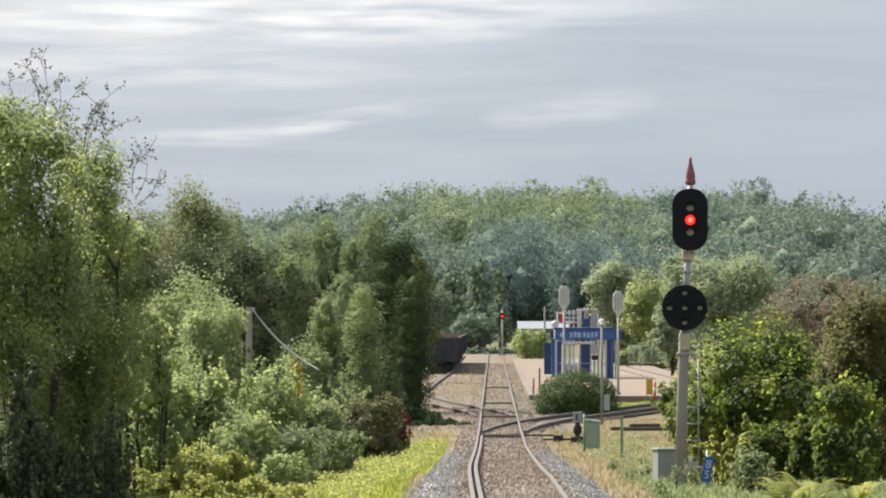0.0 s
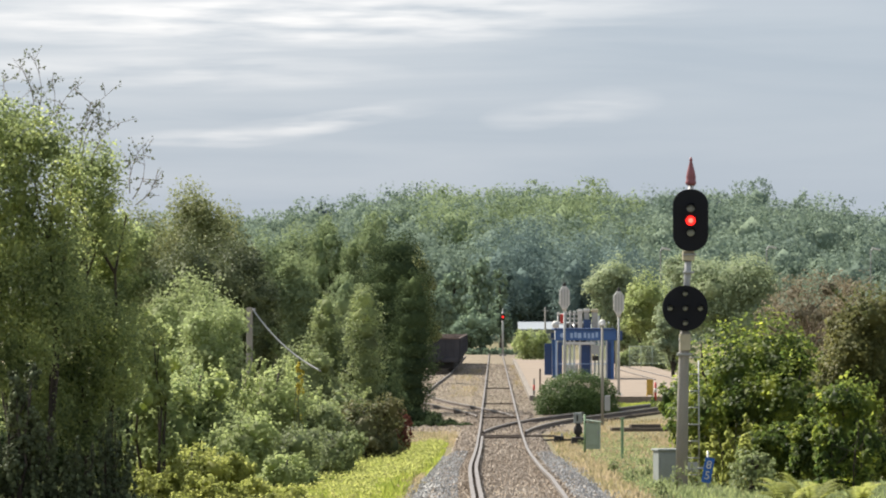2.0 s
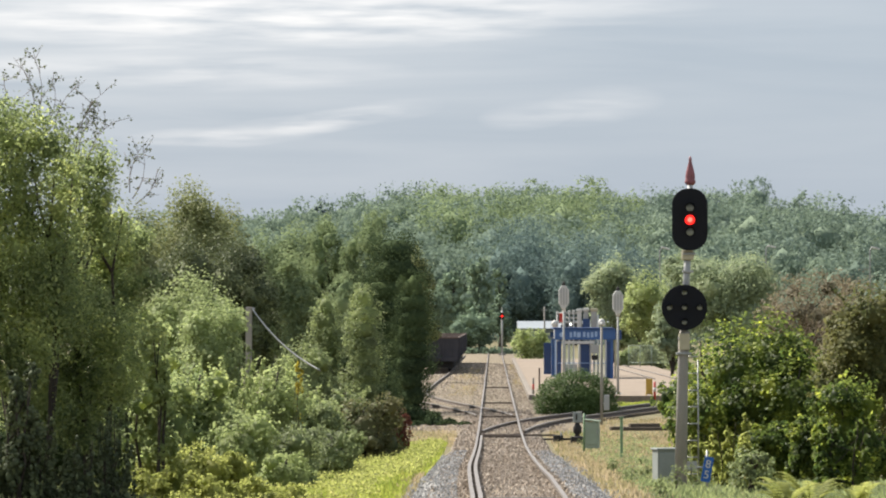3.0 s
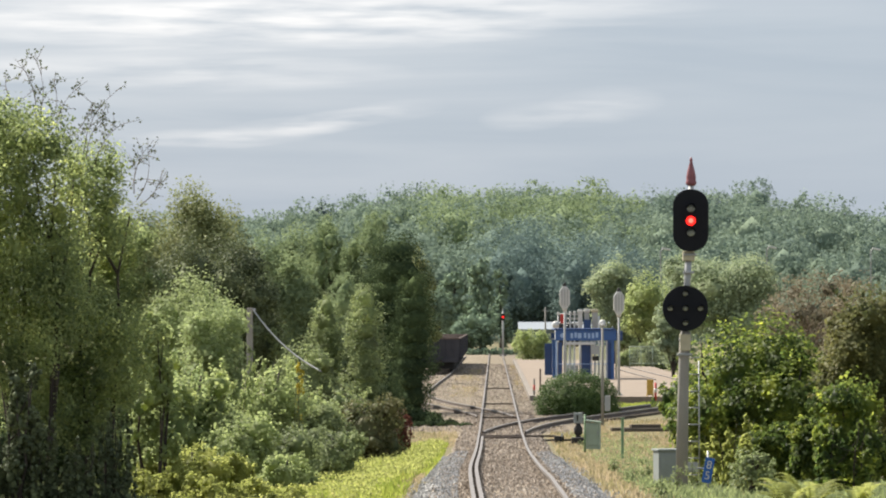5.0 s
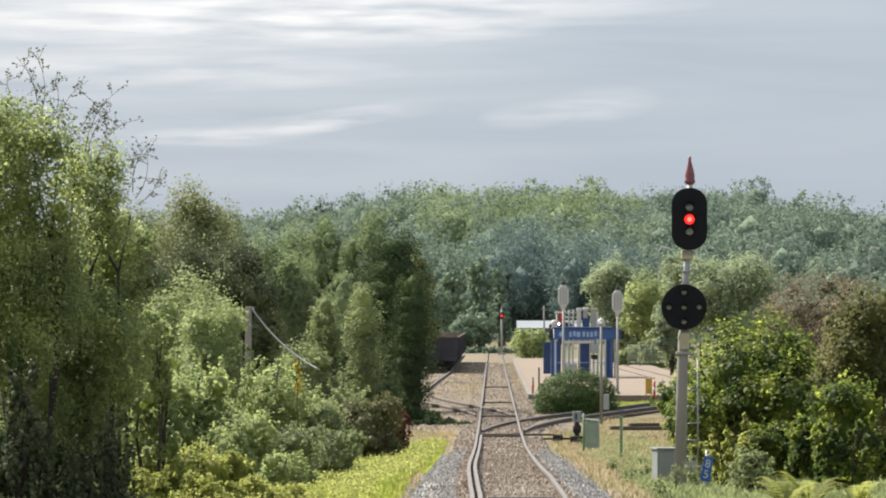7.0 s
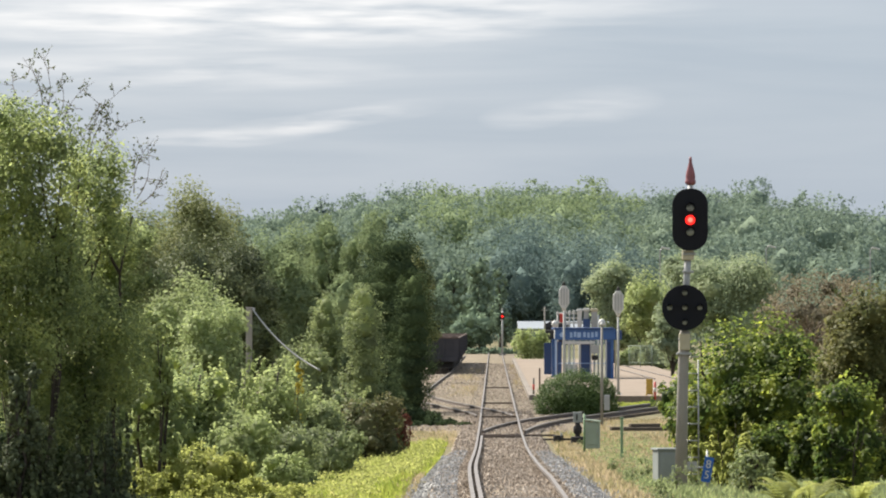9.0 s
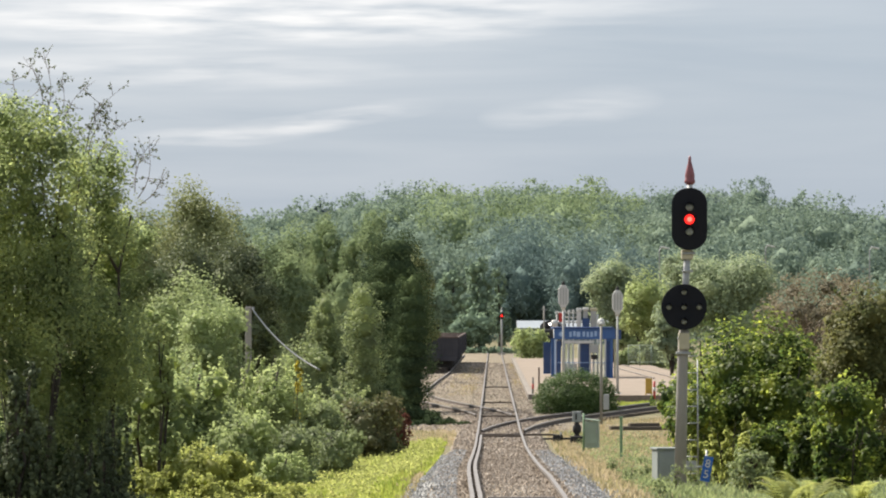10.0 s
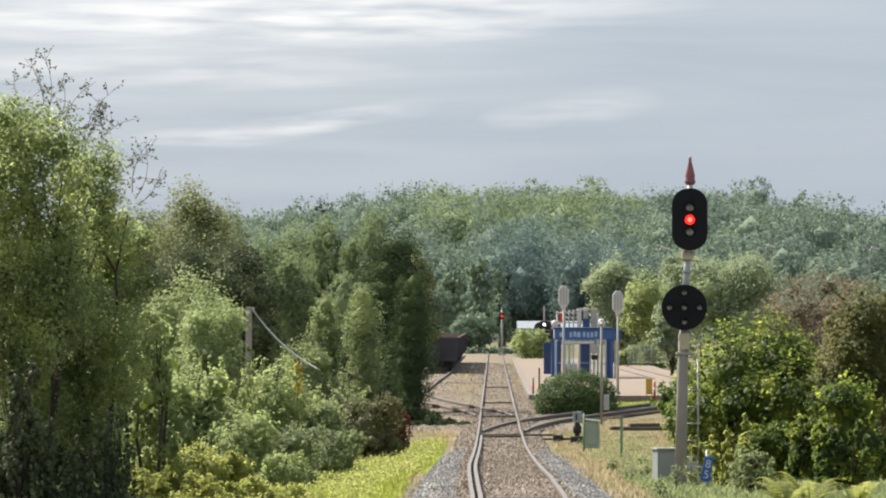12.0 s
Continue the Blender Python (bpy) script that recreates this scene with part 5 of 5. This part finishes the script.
plant("creeper_column", "column", -4.75, 207, 5.1, 1.55, 5500, 0.09, "vine", "tall stump overgrown with creeper, sunlit at its top", "creeper column", trunk=0.15, rough=0.2, shell=0.2, wild=0.6)
plant("creeper_column", "column", -4.05, 214, 5.9, 2.0, 6500, 0.1, "suncedar", "tall stump overgrown with creeper behind the others", "creeper column", trunk=0.15, rough=0.25, shell=0.25, wild=0.6)
plant("creeper_bush", "bush", -6.5, 204, 4.45, 1.6, 4165, 0.1, "vine", "round bush overgrown with creeper", "shrub")
plant("creeper_bush", "bush", -5.4, 200, 3.6, 2.6, 5269, 0.1, "vine", "round bush overgrown with creeper", "shrub", rough=0.4)
plant("creeper_bush", "bush", -2.85, 207, 2.74, 2.990, 4946, 0.1, "cedar", "dark bush at the foot of the cedars", "shrub")
plant("round_bush", "dome", 5.85, 222, 1.76, 3.749, 26000, 0.075, "cedarbright", "clipped round evergreen bush", "shrub", rough=0.10, shell=0.25, per=8, clump=0.05, wild=0.55)
plant("yard_shrub", "bush", 8.61, 500, 3.27, 4.333, 3000, 0.2, "scrub", "light green shrub beside the far platform", "shrub", wild=0.40)
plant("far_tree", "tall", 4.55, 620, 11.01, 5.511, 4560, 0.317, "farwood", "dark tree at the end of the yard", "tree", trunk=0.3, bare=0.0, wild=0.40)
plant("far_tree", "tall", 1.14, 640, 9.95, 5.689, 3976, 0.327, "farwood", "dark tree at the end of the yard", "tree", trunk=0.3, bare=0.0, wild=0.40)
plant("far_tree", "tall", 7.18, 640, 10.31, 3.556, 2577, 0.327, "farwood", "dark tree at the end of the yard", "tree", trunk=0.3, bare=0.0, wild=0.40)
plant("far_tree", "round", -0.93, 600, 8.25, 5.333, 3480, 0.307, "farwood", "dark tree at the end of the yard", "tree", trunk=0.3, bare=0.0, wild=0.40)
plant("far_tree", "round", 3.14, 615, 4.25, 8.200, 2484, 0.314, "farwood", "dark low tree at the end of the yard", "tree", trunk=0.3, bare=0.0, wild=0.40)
plant("roadside_tree", "round", 15.3, 450, 9.7, 6.500, 8945, 0.230, "haze_oak", "yellow-green tree behind the shelter", "tree", trunk=0.25, bare=0.0, wild=0.40)
plant("roadside_tree", "round", 17.89, 440, 8.35, 5.378, 6914, 0.204, "scrub", "bright green tree behind the fence", "tree", trunk=0.25, bare=0.0, wild=0.40)
plant("roadside_tree", "round", 16.8, 450, 5.2, 4.500, 3550, 0.199, "willow", "bright green low tree behind the fence", "tree", trunk=0.2, bare=0.0, wild=0.40)
plant("roadside_tree", "round", 15.79, 350, 5.72, 3.500, 4538, 0.179, "haze_oak", "yellow-green tree behind the signal", "tree", trunk=0.2, bare=0.0, wild=0.40)
plant("meadow_tree", "round", 29.24, 520, 10.29, 11.556, 12670, 0.266, "haze_oak", "yellow-green tree on the rising ground", "tree", trunk=0.3, wild=0.40)
plant("meadow_tree", "round", 26.82, 560, 11.7, 7.467, 8073, 0.286, "haze_oak", "yellow-green tree on the rising ground", "tree", trunk=0.3, wild=0.40)
plant("brown_tree", "round", 23.69, 330, 7.17, 6.967, 6473, 0.169, "brown", "thin tree with dry brown leaves", "tree", heart=0.3, trunk=0.15, shell=0.8, wild=0.55)
plant("brown_tree", "round", 24.54, 300, 6.88, 4.667, 5025, 0.153, "brown", "thin tree with dry brown leaves", "tree", heart=0.3, trunk=0.15, wild=0.55)
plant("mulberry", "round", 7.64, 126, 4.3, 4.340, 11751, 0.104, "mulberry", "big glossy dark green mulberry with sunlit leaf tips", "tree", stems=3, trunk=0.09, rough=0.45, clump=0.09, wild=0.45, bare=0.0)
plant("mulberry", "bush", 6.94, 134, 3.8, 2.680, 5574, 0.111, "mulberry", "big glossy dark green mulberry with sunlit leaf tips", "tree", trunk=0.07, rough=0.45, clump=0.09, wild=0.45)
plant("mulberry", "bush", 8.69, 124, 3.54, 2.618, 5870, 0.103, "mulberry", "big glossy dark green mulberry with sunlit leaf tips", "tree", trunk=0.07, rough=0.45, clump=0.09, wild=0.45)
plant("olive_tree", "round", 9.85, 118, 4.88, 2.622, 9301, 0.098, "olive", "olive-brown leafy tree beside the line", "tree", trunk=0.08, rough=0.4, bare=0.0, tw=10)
# the dark mulberry leaf puts the shade below the tree into its colour
plant("olive_tree", "bush", 9.07, 114, 3.07, 1.900, 4281, 0.094, "mulberry", "leafy growth below the olive-brown tree, coloured dark for its shade", "tree", trunk=0.08, rough=0.4)
plant("sapling_shrub", "spires", 5.95, 106, 2.25, 1.3, 1500, 0.12, "sunny", "young shrub with light yellow-green round leaves", "shrub", rough=0.5, stems=4, trunk=0.02, heart=0.25, per=9)
plant("sapling_shrub", "spires", 5.45, 108, 1.85, 0.9, 900, 0.12, "sunny", "young shrub with light yellow-green round leaves", "shrub", rough=0.5, stems=3, trunk=0.02, heart=0.25, per=9)
plant("sapling_shrub", "bush", 6.3, 104, 1.5, 1.1, 1300, 0.08, "vine", "young shrub with olive green leaves", "shrub", rough=0.5, heart=0.3)
# mulberry leaf again, to colour this shrub as if shaded
plant("broadleaf_shrub", "spires", 8.0, 102, 2.4, 1.7, 1300, 0.16, "mulberry", "leafy shrub with broad grey-green leaves", "shrub", rough=0.5, stems=4, trunk=0.025, heart=0.3, per=8)


def fern(x, y, size, seed):
    """A clump of fern: arching fronds, each with its leaflets on both sides."""
    rng = np.random.default_rng(seed)
    e = empty("fern_clump", x, y, ground_z(x, y), "clump of bright yellow-green fern", "fern", "ferns on the verge")
    ribs = bmesh.new()
    quads = []
    for k in range(16):
        a, ln = rng.uniform(0, 6.28), size * rng.uniform(0.7, 1.15)
        d = np.array((math.cos(a), math.sin(a), 0.0))
        rise = rng.uniform(0.6, 1.25)
        at = lambda t: d * ln * t * 0.85 + np.array((0, 0, ln * rise * (1.5 * t - 0.95 * t * t)))
        add_tube(ribs, [tuple(at(t)) for t in (0, 0.3, 0.6, 1)], [0.008, 0.006, 0.004, 0.002], 4)
        side = np.array((-d[1], d[0], 0.0))
        for t in np.linspace(0.15, 0.98, 17):
            o, w = at(t), ln * 0.2 * math.sin(math.pi * min(1, t * 0.8 + 0.18))
            f = (at(min(1, t + 0.02)) - at(t - 0.02))
            f = f / np.linalg.norm(f) * ln * 0.022
            for sg in (-1, 1):
                tip = o + side * sg * w + f * 2 + np.array((0, 0, -0.1 * w))
                quads.append((o - f, o + f, tip))
    me = bpy.data.meshes.new("frond")
    v = np.array(quads).reshape(-1, 3)
    me.from_pydata(v.tolist(), [], np.arange(len(v)).reshape(-1, 3).tolist())
    me.materials.append(M["sunny"])
    ob = new("frond", me)
    ob.parent = e
    tagged(part("frond_rib", ribs, "sunny", e), kind="stuff")


for i, (x, y, size) in enumerate(((6.15, 91, 0.8), (6.75, 93.5, 0.85), (7.5, 92, 0.7))):
    fern(x, y, size, 500 + i)

plant("goldenrod", "tall", -3.54, 124, 3.1, 0.5, 2600, 0.06, "golden", "small clump of yellow-flowering goldenrod", "plant", rough=0.4, stems=3, trunk=0.012, bare=0.7, heart=0.2)
for i in range(7):
    plant("verge_weed", "bush", line_x(90.0 + 5 * i) + 2.6 + 0.5 * (i % 3), 90.0 + 5 * i, line_z(90 + 5 * i) + 0.15 + 0.12 * (i % 3), 0.4, 420, 0.035, "vine", "straggling green weed in the dry grass", "weed", rough=0.5, group="weeds on the verge", trunk=0.012, heart=0.2)
# dark bushes added to stand in for the shadow beside the siding
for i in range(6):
    plant("shadow_bush", "bush", 0.75 - 0.5 * i, 199.0 + 2.2 * (i % 2), 0.0 + 0.1 * (i % 3), 1.0, 1300, 0.06, "cedar", "low dark bush standing in for shadow beside the siding", "shrub", group="low bushes by the siding", trunk=0.02, rough=0.5)
# bushes added to draw the dark line across the yard's end
for i in range(6):
    plant("yard_end_bush", "bush", 3.4 + 1.0 * i, 592.0 + 3 * (i % 2), 0.55 + 0.15 * (i % 2), 1.6, 900, 0.22, "farwood", "low dark bush added along the end of the yard", "shrub", group="low bushes at the yard's end", trunk=0.03)
# dark bushes added in place of shadow and dark soil under the cedars
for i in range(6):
    plant("foot_shade_bush", "bush", -3.6 + 0.62 * i, 203.0 + 2.5 * (i % 2), 0.95 - 0.12 * i, 1.1, 1800, 0.075, "cedar", "low dark bush added for shade and dark soil at the foot of the cedars", "shrub", group="low bushes under the cedars", trunk=0.03)
for i in range(9):
    plant("sunlit_shrub", "bush", -5.25 + 0.34 * i, 91.0 + 1.6 * (i % 3), 1.32 + 0.16 * (i % 2) - 0.07 * i, 0.85, 2400, 0.05, "sunny", "low yellow-green shrub in the grass", "shrub", group="low shrubs in the grass", trunk=0.02, rough=0.5, heart=0.45)
# dark shrubs added for the deep shade under the mulberry
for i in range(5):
    plant("shaded_shrub", "bush", 7.34 + 0.75 * i, 121.0 + 1.5 * (i % 2), 1.35 + 0.25 * (i % 3), 1.4, 4200, 0.085, "mulberry", "leafy shrub under the mulberry, coloured dark for its shade", "shrub", group="shrubs under the mulberry", trunk=0.03, rough=0.4)
for i in range(5):
    plant("fence_bush", "bush", 15.11 + i * 1.05, 425.0 + 4 * (i % 2), 1.5 + 0.5 * (i % 3), 1.9, 2200, 0.2, "willow", "light green bush behind the wire fence", "shrub", group="bushes behind the fence")
# leaf colour taken dark: the shade of the locusts is put into it
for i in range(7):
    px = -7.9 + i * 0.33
    plant("undergrowth", "bush", px * 1.08, 95.5 + 1.4 * (i % 4), 2.1 + 0.5 * (i % 3), 1.3, 3000, 0.075, "cedar", "leafy undergrowth beneath the locust trees, coloured dark for their shade", "shrub", rough=0.4, group="undergrowth")
# dark leaf on these as well, in place of the shade among stems
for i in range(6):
    plant("front_sapling", "spires", -7.6 + 0.42 * i, 84.0 + 1.1 * (i % 2), 1.9 + 0.45 * (i % 3), 0.95, 2400, 0.065, "dark", "thin leafy sapling among the stems, coloured dark for shade", "sapling", group="saplings among the stems", stems=3, trunk=0.018, heart=0.3, rough=0.4)
for i in range(8):
    plant("back_scrub", "bush", -9.6 + i * 0.62, 108.0 + 2.0 * (i % 3), 3.0 + 0.4 * (i % 3), 1.8, 3300, 0.09, "robinia", "leafy scrub behind the locust trees", "shrub", rough=0.4, group="back scrub")


def bare_tree(x, y, top):
    """A dead tree: trunk and forking bare limbs."""
    rng = np.random.default_rng(77)
    z0 = ground_z(x, y)
    e = empty("dead_tree", x, y, z0, "dead tree with bare grey-brown branches", "tree")
    h = top - z0
    bm = bmesh.new()

    def grow(p, d, ln, r, depth):
        q = p + d * ln
        add_tube(bm, [tuple(p), tuple((p + q) / 2 + rng.normal(0, ln * 0.05, 3)), tuple(q)], [r, r * 0.8, r * 0.6], 5)
        if depth:
            for _ in range(3):
                nd = d + rng.normal(0, 0.45, 3)
                nd[2] = abs(nd[2]) * 0.8 + 0.1
                grow(p + d * ln * rng.uniform(0.55, 1), nd / np.linalg.norm(nd), ln * rng.uniform(0.55, 0.8), r * 0.55, depth - 1)

    grow(np.zeros(3), np.array((0.0, 0.0, 1.0)), h * 0.4, 0.12, 4)
    part("trunk", bm, "twig", e)


bare_tree(14.25, 200, 5.45)


def blades(name, spans, n, height, mat, label, seed, lean=0.35):
    """Grass: single blades over strips of the ground. spans: y0, y1 and the offsets from the line between which it grows."""
    rng = np.random.default_rng(seed)
    share = np.array([(s[1] - s[0]) * (s[3] - s[2]) for s in spans])
    w = rng.choice(len(spans), n, p=share / share.sum())
    sp = np.array(spans)[w]
    y = sp[:, 0] + (sp[:, 1] - sp[:, 0]) * rng.random(n)
    x = line_x(y) + sp[:, 2] + (sp[:, 3] - sp[:, 2]) * rng.random(n)
    tuft = np.sin(x * 2.1 + np.sin(y * 0.9) * 2) * np.sin(y * 0.8 + x) * 0.35 + 0.75
    z = np.array([ground_z(a, b) for a, b in zip(x, y)]) - 0.02
    h = height * tuft * rng.uniform(0.4, 1.3, n)
    ang = rng.uniform(0, 6.28, n)
    wd = h * 0.07 + 0.006
    bx, by = np.cos(ang) * wd, np.sin(ang) * wd
    tip = rng.normal(0, lean, (n, 2)) * h[:, None]
    v = np.stack((np.stack((x - bx, y - by, z), 1), np.stack((x + bx, y + by, z), 1),
                  np.stack((x + tip[:, 0] * 0.4 + bx * 0.7, y + tip[:, 1] * 0.4 + by * 0.7, z + h * 0.6), 1),
                  np.stack((x + tip[:, 0], y + tip[:, 1], z + h), 1)), 1).reshape(-1, 3)
    me = bpy.data.meshes.new(name)
    k = np.arange(n) * 4
    f = np.stack((np.stack((k, k + 1, k + 2), 1), np.stack((k, k + 2, k + 3), 1)), 1).reshape(-1, 3)
    me.from_pydata(v.tolist(), [], f.tolist())
    me.materials.append(M[mat])
    tagged(new(name, me), label, "grass", kind="stuff")


blades("meadow_grass", ((78, 100, -6.5, -2.6), (100, 125, -9.0, -2.6), (110, 172, -4.8, -1.75), (78, 112, -2.8, -1.95), (236, 256, 6.0, 13.0)), 60000, 0.19, "grass", "bright yellow-green grass beside the ballast", 21)
# blades coloured dark to stand in for shade under the trees
blades("shaded_grass", ((78, 102, -10.5, -6.3),), 9000, 0.24, "dark", "undergrowth grass beneath the locust trees, coloured dark for their shade", 25)
blades("dry_grass", ((86, 190, 1.72, 6.0), (165, 205, -4.5, -1.4), (80, 130, -2.1, -1.75), (186, 320, 3.2, 4.2), (160, 215, 1.9, 9.0), (200, 238, -7.5, -2.4)), 54000, 0.16, "hay", "short dry straw-coloured grass", 22)
blades("verge_weeds", ((84, 110, 2.6, 9.5),), 20000, 0.24, "vine", "rank green weeds along the line", 23)
blades("track_weeds", ((190, 420, -1.2, 1.2), (230, 520, -3.2, -1.3), (300, 520, 1.0, 1.8), (215, 300, -3.0, -1.0)), 13000, 0.12, "hay", "sparse dry weeds between the sleepers", 24)
blades("yard_weeds", ((270, 420, -2.9, -1.2), (300, 460, 1.1, 1.75)), 8000, 0.24, "hay", "taller dry yellowish weeds between the tracks", 29)


def herbs(name, spans, n, height, leaf, mat, label, seed):
    """Low leafy weeds in tufts over strips of the ground, as for blades()."""
    rng = np.random.default_rng(seed)
    share = np.array([(s[1] - s[0]) * (s[3] - s[2]) for s in spans])
    k = n // 14
    sp = np.array(spans)[rng.choice(len(spans), k, p=share / share.sum())]
    y = sp[:, 0] + (sp[:, 1] - sp[:, 0]) * rng.random(k)
    x = line_x(y) + sp[:, 2] + (sp[:, 3] - sp[:, 2]) * rng.random(k)
    h = height * rng.uniform(0.35, 1.25, k)
    c = np.stack((x, y, np.array([ground_z(a, b) for a, b in zip(x, y)])), 1)
    p = np.repeat(c, 14, 0)
    u = rng.random(len(p))
    hh = np.repeat(h, 14)
    p[:, 2] += hh * u
    p[:, :2] += np.clip(rng.normal(size=(len(p), 2)), -1.6, 1.6) * (hh * 0.32)[:, None]
    nn = rng.normal(size=(len(p), 3)) * 0.6
    nn[:, 2] += 0.7
    tagged(new(name, leaf_mesh(name, p, nn, leaf, rng, 0.36, mat, None, 3)), label, "weeds", kind="stuff")


herbs("meadow_herbs", ((80, 100, -6.0, -2.4), (100, 125, -6.0, -2.3), (110, 172, -4.6, -1.9)), 62000, 0.24, 0.06, "sunny", "bright yellow-green leafy weeds in the meadow", 27)
herbs("bank_herbs", ((88, 112, 2.4, 9.0), (112, 190, 2.6, 5.5)), 26000, 0.2, 0.055, "vine", "olive green leafy weeds on the dry verge", 28)

# ---- far hill ----
RIDGE = ((-700, -120, -55.07, -34.85, -13.07, 18.05, 49.16, 72.5, 88.05, 100.5, 114.5, 126.94, 800),
         (20.0, 28.0, 31.74, 35.32, 36.57, 37.81, 37.65, 38.43, 37.81, 33.76, 28.16, 28.47, 20.0))


def hill_z(x, y):
    t = lerp(y, (870, 1400, 2000), (0, 1, 0.3))
    return (lerp(x, *RIDGE) - 11.5) * t ** 0.85 * (1 + 0.10 * smooth_noise((x, y, 0), 0.012)) + 1.5 * smooth_noise((x, y, 0), 0.03)


def make_hill():
    xs = [-900, -500] + list(np.arange(-260, 261, 10.0)) + [500, 900]
    ys = list(np.arange(860, 2001, 20.0))
    vs = [(x, y, hill_z(x, y) if 870 < y < 1990 else -2.0) for y in ys for x in xs]
    w = len(xs)
    me = bpy.data.meshes.new("hillside")
    me.from_pydata(vs, [], [(j * w + i, j * w + i + 1, (j + 1) * w + i + 1, (j + 1) * w + i) for j in range(len(ys) - 1) for i in range(w - 1)])
    me.materials.append(M["forest"])
    tagged(new("hillside", me), "wooded hillside beyond the station", "hill", kind="structure")


def wood(name, spans, count, size, leaves, leaf, mat, label, seed, tall=1.0):
    """Far woods: many crowns, each of leafy sprays, over the hillside. spans: x0, x1, y0, y1."""
    rng = np.random.default_rng(seed)
    ps, ns, vs, fs, base = [], [], [], [], 0
    share = np.array([(s[1] - s[0]) * (s[3] - s[2]) for s in spans], float)
    for k in rng.choice(len(spans), count, p=share / share.sum()):
        s = spans[k]
        x, y = rng.uniform(s[0], s[1]), rng.uniform(s[2], s[3])
        if abs(x) > 0.1 * y + 6:
            continue
        z = hill_z(x, y) if y > 870 else 0.0
        r = size * rng.uniform(0.55, 1.3)
        hh = r * tall * rng.uniform(1.6, 2.5)
        bl = [(x, y, z + hh * 0.52, r * 0.85, r * 0.85, hh * 0.45)]
        for _ in range(9):
            a, q = rng.uniform(0, 6.28), r * 0.66
            bl.append((x + q * math.cos(a), y + q * math.sin(a), z + hh * rng.uniform(0.4, 0.88), r * 0.4, r * 0.4, r * 0.38))
        p, n, (mv, mf) = crown(bl, int(leaves * (r / size) ** 1.2), rng, 6, 0.16, 0.12, 0.2, 0.24, 0.34, 0.62, leaf * 1.5, True)
        ps.append(p)
        ns.append(n)
        vs.append(mv)
        fs.append(mf + base)
        base += len(mv)
    p, n = np.concatenate(ps), np.concatenate(ns)
    tagged(new(name, leaf_mesh(name, p, n, leaf, rng, 0.5, mat, (np.concatenate(vs), np.concatenate(fs)), 3)), label, "woods", kind="stuff")


make_hill()
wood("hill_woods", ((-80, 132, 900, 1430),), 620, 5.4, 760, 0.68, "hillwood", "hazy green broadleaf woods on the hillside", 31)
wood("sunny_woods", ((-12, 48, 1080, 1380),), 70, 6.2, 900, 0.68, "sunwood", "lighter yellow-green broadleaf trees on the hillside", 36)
wood("pine_woods", ((56, 128, 1180, 1400), (-34, 24, 1390, 1430), (90, 108, 960, 1040)), 200, 4.4, 620, 0.6, "pinewood", "darker pine woods on the hillside, coloured blue-green for haze", 32, 0.9)
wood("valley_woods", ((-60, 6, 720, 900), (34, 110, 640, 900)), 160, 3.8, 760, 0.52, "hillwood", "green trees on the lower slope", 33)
wood("pine_stand", ((9, 32, 850, 900),), 60, 4.3, 1500, 0.44, "hazepine", "tall dark pines behind the station, coloured blue-green for haze", 35, 1.6)

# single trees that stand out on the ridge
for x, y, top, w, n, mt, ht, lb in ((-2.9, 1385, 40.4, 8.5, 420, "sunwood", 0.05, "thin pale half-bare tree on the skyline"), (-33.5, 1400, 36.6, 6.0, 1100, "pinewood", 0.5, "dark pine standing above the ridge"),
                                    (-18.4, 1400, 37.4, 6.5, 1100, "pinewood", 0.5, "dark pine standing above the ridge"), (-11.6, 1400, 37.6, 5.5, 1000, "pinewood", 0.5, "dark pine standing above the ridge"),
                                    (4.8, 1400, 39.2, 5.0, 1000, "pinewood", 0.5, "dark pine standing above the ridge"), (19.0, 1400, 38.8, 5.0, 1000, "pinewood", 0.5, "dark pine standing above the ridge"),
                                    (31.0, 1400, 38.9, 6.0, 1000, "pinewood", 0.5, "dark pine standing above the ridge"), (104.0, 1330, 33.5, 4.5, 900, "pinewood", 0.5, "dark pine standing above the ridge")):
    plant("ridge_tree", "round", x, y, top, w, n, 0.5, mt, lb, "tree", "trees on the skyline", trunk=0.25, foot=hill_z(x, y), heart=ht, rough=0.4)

sleepers()


# ---- what moves ----
def motions():
    walk(loco, [(t, pose(19.57 + (13.45 - 19.57) * t / 12, 740 - 60 * t / 12, 0, 0, 0, -5.8)) for t in (0, 3, 6, 9, 12)])
    # wind: how far the tops lean, in hundredths of a metre
    for tree, rest, reach, lean in swaying:
        walk(tree, [(t, rest @ pose(0, 0, 0, 0, math.degrees(v / 100 / reach), 0)) for t, v in lean])


motions()
